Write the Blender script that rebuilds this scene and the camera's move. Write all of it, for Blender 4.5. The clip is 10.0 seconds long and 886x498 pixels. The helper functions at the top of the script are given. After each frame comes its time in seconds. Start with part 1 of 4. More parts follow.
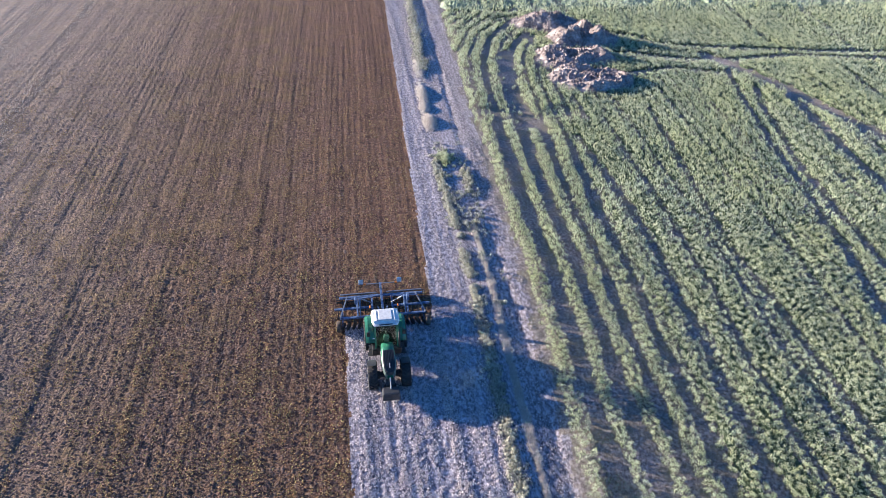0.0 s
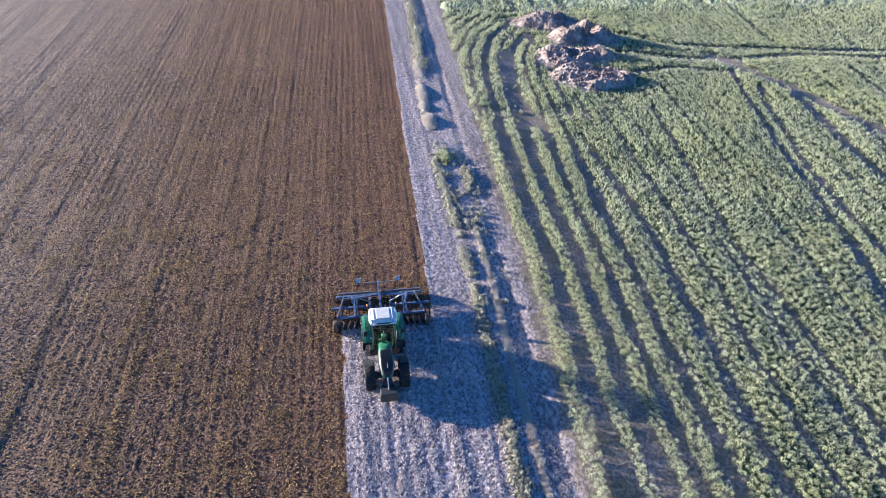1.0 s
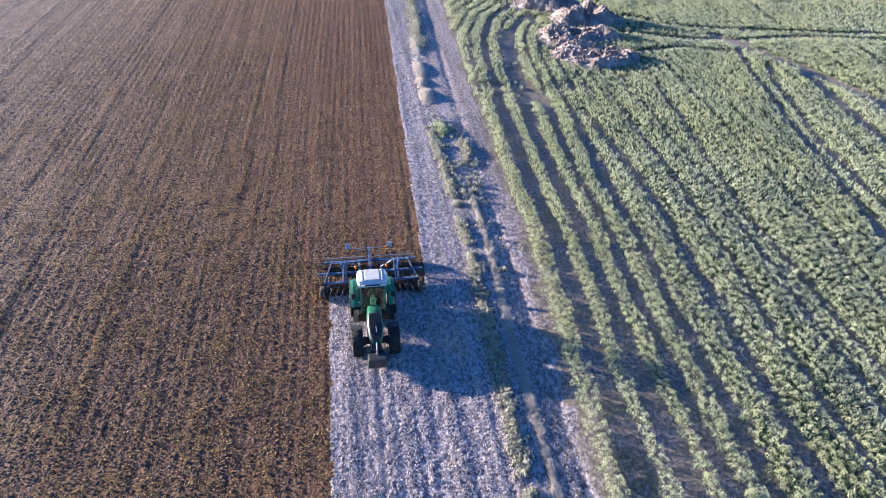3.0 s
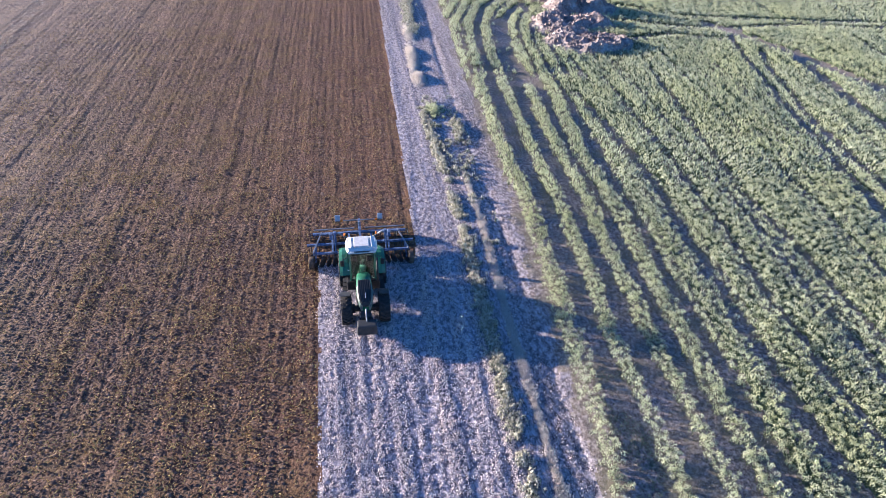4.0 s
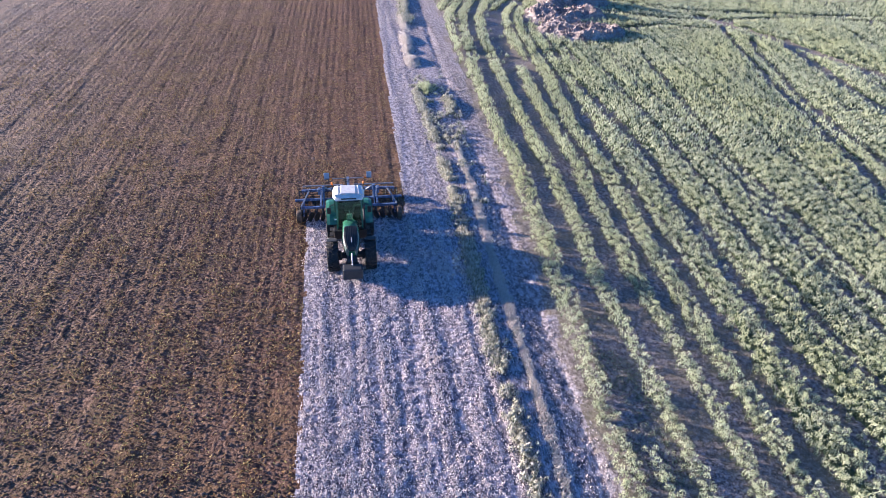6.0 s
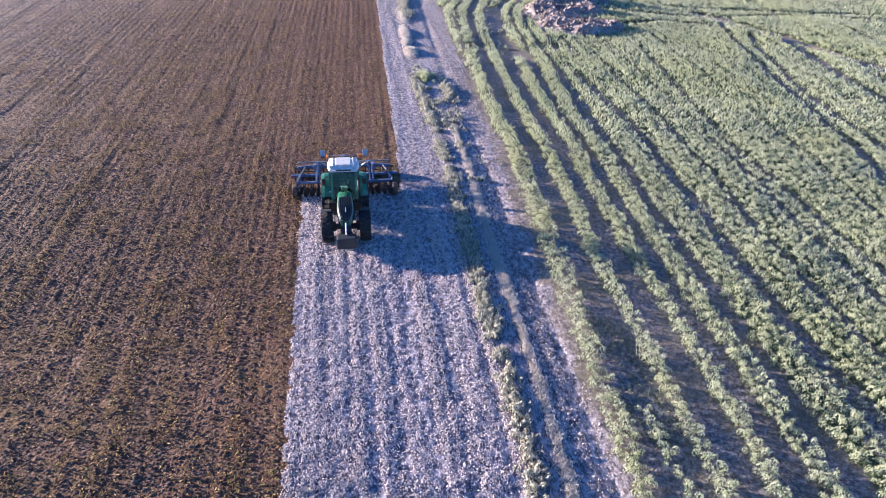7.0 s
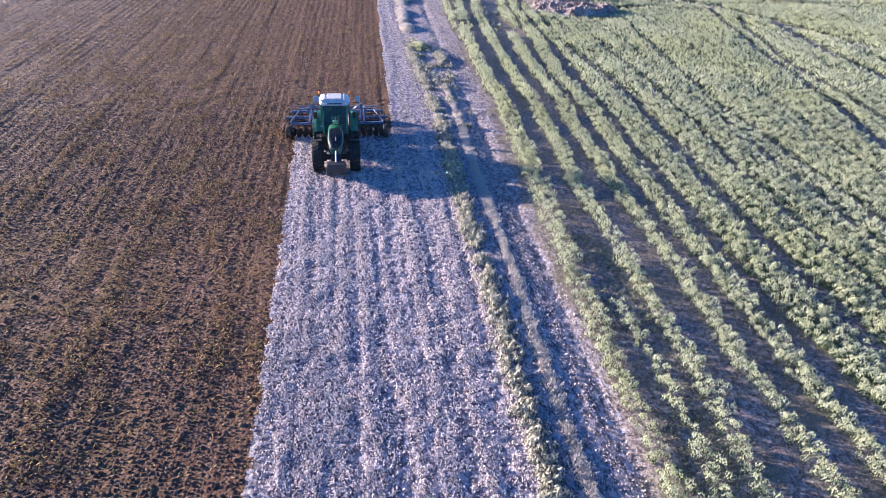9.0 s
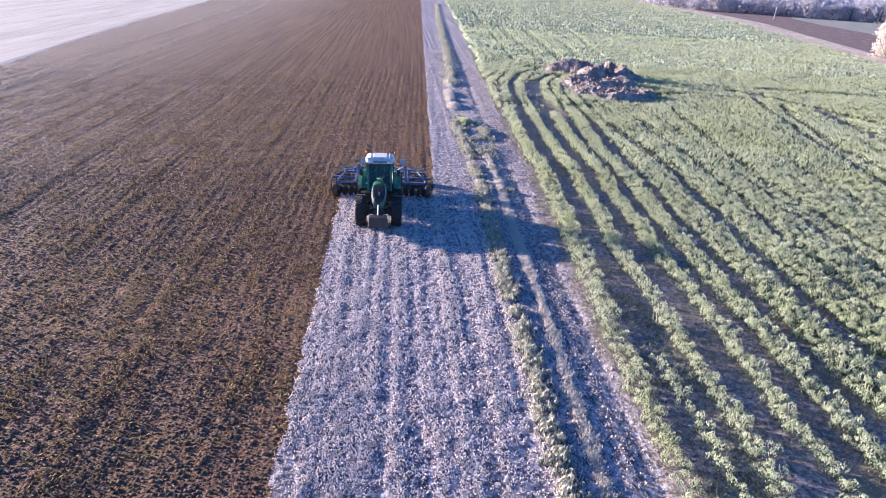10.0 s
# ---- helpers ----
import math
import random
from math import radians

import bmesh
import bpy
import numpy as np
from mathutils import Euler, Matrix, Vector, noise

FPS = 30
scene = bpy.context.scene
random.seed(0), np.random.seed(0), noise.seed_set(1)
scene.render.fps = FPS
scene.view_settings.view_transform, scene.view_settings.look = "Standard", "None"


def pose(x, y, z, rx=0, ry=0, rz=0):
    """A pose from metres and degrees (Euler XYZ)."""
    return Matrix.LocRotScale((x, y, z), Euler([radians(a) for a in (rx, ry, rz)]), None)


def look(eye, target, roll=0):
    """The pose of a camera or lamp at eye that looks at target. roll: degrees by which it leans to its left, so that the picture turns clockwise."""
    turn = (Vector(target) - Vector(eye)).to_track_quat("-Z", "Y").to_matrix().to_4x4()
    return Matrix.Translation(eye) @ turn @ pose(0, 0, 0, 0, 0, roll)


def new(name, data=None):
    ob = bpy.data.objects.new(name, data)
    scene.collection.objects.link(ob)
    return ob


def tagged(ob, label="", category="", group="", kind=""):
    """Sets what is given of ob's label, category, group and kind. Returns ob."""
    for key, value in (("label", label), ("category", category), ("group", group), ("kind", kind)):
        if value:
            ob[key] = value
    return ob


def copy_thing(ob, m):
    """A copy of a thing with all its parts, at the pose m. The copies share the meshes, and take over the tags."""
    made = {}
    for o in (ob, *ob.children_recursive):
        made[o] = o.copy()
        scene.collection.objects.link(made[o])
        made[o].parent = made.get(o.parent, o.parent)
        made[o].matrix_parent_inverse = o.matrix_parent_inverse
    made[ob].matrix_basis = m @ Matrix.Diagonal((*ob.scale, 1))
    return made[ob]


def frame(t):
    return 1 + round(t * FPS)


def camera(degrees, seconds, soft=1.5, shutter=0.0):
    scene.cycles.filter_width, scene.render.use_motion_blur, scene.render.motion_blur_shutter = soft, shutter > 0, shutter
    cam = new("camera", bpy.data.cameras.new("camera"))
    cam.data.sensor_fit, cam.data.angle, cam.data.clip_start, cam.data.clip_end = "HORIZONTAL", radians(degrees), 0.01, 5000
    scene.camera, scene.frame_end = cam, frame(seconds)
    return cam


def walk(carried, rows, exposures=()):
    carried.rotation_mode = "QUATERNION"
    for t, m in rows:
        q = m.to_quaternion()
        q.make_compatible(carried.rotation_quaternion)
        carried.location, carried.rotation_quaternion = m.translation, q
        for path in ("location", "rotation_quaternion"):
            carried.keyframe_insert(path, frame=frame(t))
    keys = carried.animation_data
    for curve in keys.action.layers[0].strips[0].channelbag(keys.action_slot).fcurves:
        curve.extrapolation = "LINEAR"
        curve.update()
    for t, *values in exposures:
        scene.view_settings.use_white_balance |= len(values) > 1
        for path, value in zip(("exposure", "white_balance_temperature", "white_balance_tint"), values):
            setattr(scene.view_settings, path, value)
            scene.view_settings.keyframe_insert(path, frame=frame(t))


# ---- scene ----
cam = camera(74.9, 10.0, soft=0.3)
PATH = [
    (0, (0.864, 4.356, 27.546), (1.185, 5.910, 26.140), 3.9),
    (0.5, (0.992, 4.567, 27.134), (1.310, 6.128, 25.735), 3.8),
    (1, (1.067, 4.636, 26.595), (1.385, 6.205, 25.206), 3.7),
    (1.5, (1.224, 4.717, 25.919), (1.538, 6.292, 24.535), 3.6),
    (2, (1.387, 4.804, 25.140), (1.694, 6.385, 23.761), 3.5),
    (2.5, (1.513, 4.703, 24.289), (1.821, 6.287, 22.914), 3.6),
    (4, (1.852, 3.476, 21.396), (2.181, 5.078, 20.048), 3.7),
    (4.5, (1.956, 2.901, 20.650), (2.291, 4.513, 19.313), 3.7),
    (5, (2.051, 2.279, 19.979), (2.388, 3.904, 18.658), 3.7),
    (5.5, (2.185, 1.680, 19.278), (2.519, 3.318, 17.974), 3.6),
    (7, (2.630, -0.104, 16.873), (2.953, 1.577, 15.621), 3.4),
    (7.5, (2.797, -0.812, 16.057), (3.114, 0.882, 14.822), 3.3),
    (8, (2.918, -1.638, 15.293), (3.230, 0.068, 14.073), 3.3),
    (8.5, (3.034, -2.571, 14.536), (3.345, -0.854, 13.332), 3.3),
    (9, (3.111, -3.526, 13.752), (3.425, -1.805, 12.556), 3.3),
    (9.5, (3.179, -4.117, 13.148), (3.490, -2.333, 12.046), 3.2),
    (10, (3.186, -4.350, 12.521), (3.363, -2.455, 11.586), 3.3),
]
walk(cam, [(t, look(eye, aim, roll)) for t, eye, aim, roll in PATH], [(0, 1.92, 5870, 11), (5, 1.95, 5860, 18), (9, 1.95, 5860, 22), (10, 1.94, 5840, 22)])


# ---- world and sun: clear frosty morning, sun low on the far left ----
SUN_EL, SUN_AZ = 10.0, -67.0          # azimuth clockwise from +y
world = bpy.data.worlds.new("world")
scene.world = world
world.use_nodes = True
wn, wl = world.node_tree.nodes, world.node_tree.links
sky = wn.new("ShaderNodeTexSky")
sky.sky_type = "NISHITA"
sky.sun_disc = False
sky.ozone_density, sky.dust_density = 6.5, 0.4
sky.sun_elevation, sky.sun_rotation = radians(SUN_EL), radians(SUN_AZ)
wl.new(sky.outputs[0], wn["Background"].inputs[0])
wn["Background"].inputs[1].default_value = 0.083
sun = new("sun", bpy.data.lights.new("sun", "SUN"))
sun.data.energy, sun.data.angle, sun.data.color = 5.0, radians(0.6), (1.0, 0.84, 0.66)
az, el = radians(SUN_AZ), radians(SUN_EL)
to_sun = Vector((math.sin(az) * math.cos(el), math.cos(az) * math.cos(el), math.sin(el)))
sun.matrix_world = look(to_sun * 200, (0, 0, 0))


# ---- materials ----
def ramp(nt, fac, stops):
    r = nt.nodes.new("ShaderNodeValToRGB")
    while len(r.color_ramp.elements) < len(stops):
        r.color_ramp.elements.new(0.5)
    for e, (p, c) in zip(r.color_ramp.elements, stops):
        e.position, e.color = p, (*c, 1)
    nt.links.new(fac, r.inputs[0])
    return r.outputs[0]


def tex_noise(nt, vec, scale, detail=4.0, rough=0.6):
    n = nt.nodes.new("ShaderNodeTexNoise")
    n.inputs["Scale"].default_value, n.inputs["Detail"].default_value = scale, detail
    n.inputs["Roughness"].default_value = rough
    nt.links.new(vec, n.inputs["Vector"])
    return n.outputs[0]


def mixed(nt, a, b, fac, mode="MIX"):
    m = nt.nodes.new("ShaderNodeMix")
    m.data_type, m.blend_type = "RGBA", mode
    if isinstance(fac, float):
        m.inputs[0].default_value = fac
    else:
        nt.links.new(fac, m.inputs[0])
    for k, v in ((6, a), (7, b)):
        if isinstance(v, tuple):
            m.inputs[k].default_value = (*v, 1)
        else:
            nt.links.new(v, m.inputs[k])
    return m.outputs[2]


def soil_or_haze_tint(m, x_from, x_to, tint, amount):
    """Blends the base colour towards a tint (fresh soil, distance haze) from one x to another, broken up by noise."""
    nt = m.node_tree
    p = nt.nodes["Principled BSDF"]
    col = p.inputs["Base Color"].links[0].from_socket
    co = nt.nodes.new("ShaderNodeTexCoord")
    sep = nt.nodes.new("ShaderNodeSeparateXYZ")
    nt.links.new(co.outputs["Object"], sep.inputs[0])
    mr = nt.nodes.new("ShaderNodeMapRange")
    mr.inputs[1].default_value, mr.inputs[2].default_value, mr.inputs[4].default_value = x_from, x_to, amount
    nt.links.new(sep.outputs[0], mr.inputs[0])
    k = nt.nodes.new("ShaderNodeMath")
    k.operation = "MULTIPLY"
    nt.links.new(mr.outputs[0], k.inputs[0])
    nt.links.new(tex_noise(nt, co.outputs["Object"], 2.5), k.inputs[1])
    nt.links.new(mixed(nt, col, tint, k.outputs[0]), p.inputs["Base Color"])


def surface(name, stops, scale=3.0, fine=0, fine_mix=0.5, rough=0.9, metal=0.0, bump=0.0, bump_scale=20.0,
            stretch=(1, 1, 1), island=(), island_mix=0.5, patch=(), patch_scale=0.15, spec=0.3, sheer=0.0, bump_dist=0.05, streak=()):
    """A material: coarse noise through stops, finer noise on top, random tint per island, large patches, bump.
    streak: (cells per metre across, along, darkest share) of lines that run along y."""
    m = bpy.data.materials.new(name)
    m.use_nodes = True
    nt = m.node_tree
    p = nt.nodes["Principled BSDF"]
    co = nt.nodes.new("ShaderNodeTexCoord")
    mp = nt.nodes.new("ShaderNodeMapping")
    mp.inputs["Scale"].default_value = stretch
    nt.links.new(co.outputs["Object"], mp.inputs[0])
    v = mp.outputs[0]
    col = ramp(nt, tex_noise(nt, v, scale), stops)
    if fine:
        col = mixed(nt, col, ramp(nt, tex_noise(nt, v, fine, 3.0), stops), fine_mix)
    if patch:
        col = mixed(nt, col, patch, ramp(nt, tex_noise(nt, v, patch_scale, 3.0), [(0.42, (0, 0, 0)), (0.68, (0.8, 0.8, 0.8))]))
    if streak:
        lines = nt.nodes.new("ShaderNodeMapping")
        lines.inputs["Scale"].default_value = (streak[0], streak[1], 0.0)
        nt.links.new(co.outputs["Object"], lines.inputs[0])
        lo, hi = (streak[2],) * 3, (2 - streak[2],) * 3
        col = mixed(nt, col, ramp(nt, tex_noise(nt, lines.outputs[0], 1.0, 2.0), [(0.36, lo), (0.64, hi)]), 1.0, "MULTIPLY")
    if island:
        g = nt.nodes.new("ShaderNodeNewGeometry")
        col = mixed(nt, col, ramp(nt, g.outputs["Random Per Island"], island), island_mix)
    nt.links.new(col, p.inputs["Base Color"])
    p.inputs["Roughness"].default_value, p.inputs["Metallic"].default_value = rough, metal
    p.inputs["Specular IOR Level"].default_value = spec
    if bump:
        b = nt.nodes.new("ShaderNodeBump")
        b.inputs["Strength"].default_value, b.inputs["Distance"].default_value = bump, bump_dist
        nt.links.new(tex_noise(nt, v, bump_scale, 6.0), b.inputs["Height"])
        nt.links.new(b.outputs[0], p.inputs["Normal"])
    if sheer:
        t = nt.nodes.new("ShaderNodeBsdfTranslucent")
        x = nt.nodes.new("ShaderNodeMixShader")
        x.inputs[0].default_value = sheer
        nt.links.new(col, t.inputs[0])
        nt.links.new(p.outputs[0], x.inputs[1])
        nt.links.new(t.outputs[0], x.inputs[2])
        nt.links.new(x.outputs[0], nt.nodes["Material Output"].inputs[0])
    return m


M_SOIL = surface("tilled_soil", [(0.41, (0.046, 0.024, 0.017)), (0.5, (0.122, 0.067, 0.044)), (0.59, (0.26, 0.163, 0.112))],
                 7.0, 15.0, 0.3, 0.95, bump=1.0, bump_scale=8.0, bump_dist=0.14, patch=(0.155, 0.098, 0.042), patch_scale=0.45, streak=(2.3, 0.035, 0.72))
soil_or_haze_tint(M_SOIL, -9, 2, (0.125, 0.052, 0.03), 0.8)
# Distance haze painted on: soil far to the left turns paler and greyer.
soil_or_haze_tint(M_SOIL, -11, -40, (0.34, 0.285, 0.25), 1.05)
M_STUB = surface("frosted_stubble_ground", [(0.4, (0.09, 0.078, 0.092)), (0.5, (0.24, 0.215, 0.24)), (0.6, (0.54, 0.5, 0.53))],
                 5.0, 15.0, 0.4, 0.9, bump=0.8, bump_scale=14.0, stretch=(1, 0.7, 1), streak=(1.7, 0.03, 0.8))
M_TRACK = surface("frosted_bare_track", [(0.4, (0.1, 0.083, 0.088)), (0.5, (0.27, 0.235, 0.245)), (0.6, (0.56, 0.51, 0.525))],
                  5.0, 15.0, 0.4, 0.9, bump=0.8, bump_scale=14.0, stretch=(1, 0.6, 1), streak=(1.3, 0.03, 0.78))
M_CROPSOIL = surface("crop_row_soil", [(0.4, (0.095, 0.075, 0.07)), (0.5, (0.25, 0.205, 0.19)), (0.61, (0.52, 0.455, 0.43))],
                     5.0, 14.0, 0.4, 0.95, bump=0.8, bump_scale=14.0, patch=(0.2, 0.18, 0.12), patch_scale=0.5)
M_FROSTFIELD = surface("white_frosted_field", [(0.35, (0.36, 0.31, 0.26)), (0.6, (0.58, 0.52, 0.45))], 0.25, 1.6, 0.5, 0.9, stretch=(1, 0.06, 1))
M_FARSOIL = surface("far_ploughed_soil", [(0.38, (0.12, 0.075, 0.068)), (0.5, (0.18, 0.125, 0.115)), (0.64, (0.3, 0.235, 0.225))], 0.4, 1.9, 0.6, 0.95,
                    bump=1.0, bump_scale=1.5, bump_dist=0.3)
M_VERGE = surface("frosted_grass_verge", [(0.38, (0.3, 0.24, 0.19)), (0.5, (0.44, 0.37, 0.31)), (0.64, (0.62, 0.54, 0.46))], 0.5, 2.5, 0.55, 0.95,
                  bump=1.0, bump_scale=2.0, bump_dist=0.2)
M_MEADOW = surface("pale_meadow", [(0.35, (0.22, 0.225, 0.19)), (0.65, (0.34, 0.34, 0.3))], 0.2, 1.5, 0.5, 0.95, bump=1.0, bump_scale=1.5, bump_dist=0.2)
M_CLOD = surface("soil_clod", [(0.3, (0.045, 0.028, 0.02)), (0.7, (0.12, 0.08, 0.055))], 4.0, 30.0, 0.5, 0.95,
                 island=[(0.0, (0.06, 0.032, 0.022)), (0.5, (0.145, 0.08, 0.053)), (0.85, (0.28, 0.185, 0.13)), (1.0, (0.27, 0.155, 0.055))], island_mix=0.7)
# The painted haze again, on clods lying far to the left.
soil_or_haze_tint(M_CLOD, -11, -40, (0.34, 0.285, 0.25), 1.05)
M_STRAW = surface("crop_residue", [(0.3, (0.16, 0.1, 0.05)), (0.7, (0.32, 0.23, 0.12))], 0.7, rough=0.9,
                  island=[(0.0, (0.22, 0.095, 0.035)), (0.3, (0.28, 0.18, 0.065)), (0.7, (0.38, 0.28, 0.13)), (1.0, (0.27, 0.26, 0.075))], island_mix=0.7, sheer=0.2)
M_STRAWPALE = surface("pale_straw", [(0.3, (0.46, 0.4, 0.33)), (0.7, (0.62, 0.55, 0.47))], 0.7, rough=0.9, sheer=0.2)
M_LITTER = surface("dull_leaf_litter", [(0.3, (0.2, 0.165, 0.14)), (0.7, (0.42, 0.37, 0.32))], 2.0, rough=0.9,
                   island=[(0.0, (0.14, 0.115, 0.095)), (1.0, (0.55, 0.49, 0.42))], island_mix=0.5, sheer=0.3)
M_STUBBLE = surface("frosted_stubble", [(0.3, (0.54, 0.48, 0.46)), (0.7, (0.82, 0.755, 0.73))], 1.2, rough=0.8,
                    island=[(0.0, (0.4, 0.34, 0.32)), (0.5, (0.72, 0.66, 0.65)), (1.0, (0.88, 0.84, 0.83))], island_mix=0.6, sheer=0.2)
M_TRACKGRASS = surface("frosted_track_grass", [(0.3, (0.4, 0.36, 0.345)), (0.7, (0.66, 0.6, 0.585))], 1.5, rough=0.85,
                       island=[(0.0, (0.27, 0.235, 0.215)), (0.5, (0.52, 0.47, 0.45)), (1.0, (0.78, 0.73, 0.71))], island_mix=0.6, sheer=0.25)
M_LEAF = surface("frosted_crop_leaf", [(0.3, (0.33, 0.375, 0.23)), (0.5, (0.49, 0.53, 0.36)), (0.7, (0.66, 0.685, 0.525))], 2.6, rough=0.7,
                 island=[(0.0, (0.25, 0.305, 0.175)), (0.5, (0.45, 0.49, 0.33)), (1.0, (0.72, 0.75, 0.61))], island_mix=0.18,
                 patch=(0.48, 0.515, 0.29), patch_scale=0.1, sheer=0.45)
# Unfrosted lower leaves; shade below the heads is put into the green.
M_STALK_SHADE = surface("shaded_green_lower_leaf", [(0.3, (0.055, 0.08, 0.038)), (0.7, (0.13, 0.165, 0.085))], 2.6, rough=0.7,
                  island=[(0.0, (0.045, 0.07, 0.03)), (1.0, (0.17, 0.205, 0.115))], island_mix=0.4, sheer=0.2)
# Far canopy sheet: paled a little, distance haze put into the colour.
M_HAZED_CANOPY = surface("crop_canopy", [(0.3, (0.17, 0.205, 0.14)), (0.5, (0.28, 0.33, 0.235)), (0.72, (0.4, 0.45, 0.335))], 6.0, 22.0, 0.5, 0.7,
                   bump=1.0, bump_scale=16.0, patch=(0.18, 0.19, 0.11), patch_scale=0.1)
# Unfrosted lower layer, darkened further to paint the shade between plant heads.
M_UNDER_SHADE = surface("shaded_lower_crop_leaves", [(0.3, (0.04, 0.06, 0.032)), (0.5, (0.08, 0.11, 0.06)), (0.72, (0.17, 0.21, 0.13))], 6.0, 22.0, 0.5, 0.7,
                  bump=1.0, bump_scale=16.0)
M_WEED = surface("frosted_weed_leaf", [(0.3, (0.34, 0.34, 0.25)), (0.7, (0.6, 0.58, 0.48))], 0.6, rough=0.8,
                 island=[(0.0, (0.2, 0.21, 0.14)), (0.5, (0.46, 0.45, 0.36)), (1.0, (0.85, 0.82, 0.74))], island_mix=0.55, sheer=0.2)
M_WEEDLOW = surface("low_green_weed", [(0.3, (0.12, 0.16, 0.1)), (0.7, (0.26, 0.3, 0.21))], 1.5, rough=0.8,
                    island=[(0.0, (0.1, 0.14, 0.085)), (1.0, (0.38, 0.41, 0.32))], island_mix=0.5, sheer=0.25)
M_GRASS = surface("pale_dry_grass", [(0.3, (0.56, 0.51, 0.46)), (0.7, (0.76, 0.71, 0.66))], 0.8, rough=0.85,
                  island=[(0.0, (0.46, 0.41, 0.36)), (0.6, (0.7, 0.65, 0.6)), (1.0, (0.84, 0.81, 0.78))], island_mix=0.6, sheer=0.25)
M_HEAP = surface("manure", [(0.36, (0.1, 0.076, 0.07)), (0.5, (0.275, 0.222, 0.205)), (0.68, (0.52, 0.455, 0.425))], 1.1, 6.0, 0.5, 0.95,
                 bump=1.0, bump_scale=6.0)


# ---- mesh helpers ----
rng = np.random.default_rng(7)


def mesh_object(name, verts, faces, mats, index=None, smooth=False):
    """One object from arrays; faces is an (n, 3) or (n, 4) array."""
    verts, faces = np.asarray(verts, dtype=np.float32), np.asarray(faces, dtype=np.int32)
    me = bpy.data.meshes.new(name)
    n, k = faces.shape
    me.vertices.add(len(verts))
    me.vertices.foreach_set("co", verts.ravel())
    me.loops.add(n * k)
    me.loops.foreach_set("vertex_index", faces.ravel())
    me.polygons.add(n)
    me.polygons.foreach_set("loop_start", np.arange(0, n * k, k, dtype=np.int32))
    for m in mats:
        me.materials.append(m)
    if index is not None:
        me.polygons.foreach_set("material_index", np.asarray(index, dtype=np.int32))
    me.polygons.foreach_set("use_smooth", np.full(n, smooth))
    me.update(calc_edges=True)
    return new(name, me)


def lattice(seed, n=256):
    return np.random.default_rng(seed).random((n, n))


def vnoise(x, y, scale, seed):
    """Smooth value noise in [0, 1] over the plane, cells 1/scale metres wide."""
    g = lattice(seed)
    u, v = np.asarray(x) * scale, np.asarray(y) * scale
    iu, iv = np.floor(u).astype(int), np.floor(v).astype(int)
    fu, fv = u - iu, v - iv
    fu, fv = fu * fu * (3 - 2 * fu), fv * fv * (3 - 2 * fv)
    a, b, c, d = (g[(iu + p) % 256, (iv + q) % 256] for p, q in ((0, 0), (1, 0), (0, 1), (1, 1)))
    return (a * (1 - fu) + b * fu) * (1 - fv) + (c * (1 - fu) + d * fu) * fv


def line_x(y, pts):
    """x of a line given by (y, x) stations."""
    return np.interp(y, [p[0] for p in pts], [p[1] for p in pts])


def dist_to(x, y, pts):
    """Distance of points to a polyline of (x, y)."""
    best = np.full(np.shape(x), 1e9)
    for (ax, ay), (bx, by) in zip(pts, pts[1:]):
        dx, dy = bx - ax, by - ay
        k = np.clip(((x - ax) * dx + (y - ay) * dy) / (dx * dx + dy * dy), 0, 1)
        best = np.minimum(best, np.hypot(x - ax - k * dx, y - ay - k * dy))
    return best


# ---- plan of the fields: y runs along the furrows ----
TOOL_Y = 28.3                                          # where the cultivator is working


def tilled_edge(y):
    wob = 0.12 * (vnoise(y, 0 * y, 0.9, 3) - 0.5) + 0.1 * (vnoise(y, 0 * y, 3.1, 4) - 0.5)
    return np.where(y < TOOL_Y, 0.0, 5.38 + 0.029 * (y - 24)) + wob


STUB_EDGE = [(-20, 7.7), (5, 7.8), (15, 8.0), (31, 8.3), (45, 8.3), (60, 8.7), (90, 9.8), (160, 12.4), (225, 15.5), (400, 22)]
CROP_EDGE = [(-20, 10.2), (4, 10.6), (16, 11.1), (25, 11.6), (31, 12.1), (42, 12.4), (55, 13.1), (85, 14.5), (225, 20.7), (400, 28)]
LEFT_EDGE = [(-50, -36), (40, -40), (66, -41.4), (99, -44.7), (172, -50.2), (400, -66)]
VERGE_IN = [(-40, 70), (60, 83), (98, 90.7), (198, 116.8), (313, 127), (420, 130)]
VERGE_OUT = [(-40, 76), (60, 92), (111, 101), (198, 126), (313, 140), (420, 150)]
BROWN_OUT = [(-40, 138), (173, 148.2), (189, 150.8), (208, 154), (238, 162.7), (262, 178), (300, 205), (420, 290)]
# crop rows that stand apart along the headland, as (y, x), half width, density
ROWS = [
    ([(-10, 10.9), (4.6, 11.15), (8.7, 11.3), (15, 11.7), (22, 12.35), (25.5, 12.6), (32, 13.15), (38.5, 13.25), (48.5, 13.75), (61, 14.4), (80, 15.4)], 0.46, 0.8),
    ([(-10, 12.1), (4.5, 12.35), (8.6, 12.65), (12, 12.75)], 0.26, 1.0),
    ([(-10, 13.2), (5.2, 13.55), (8.5, 13.9), (15, 14.1), (22, 14.3), (25.3, 14.8), (31.8, 15.25), (38.3, 15.45), (48.4, 15.95), (55, 16.2)], 0.34, 1.0),
    ([(-10, 15.6), (4.1, 15.65), (8.3, 15.65), (14.8, 16.05), (21.5, 16.3), (25.1, 16.6), (31.6, 17.15), (38.2, 17.35), (48.4, 18.05), (50.5, 18.2)], 0.38, 1.2),
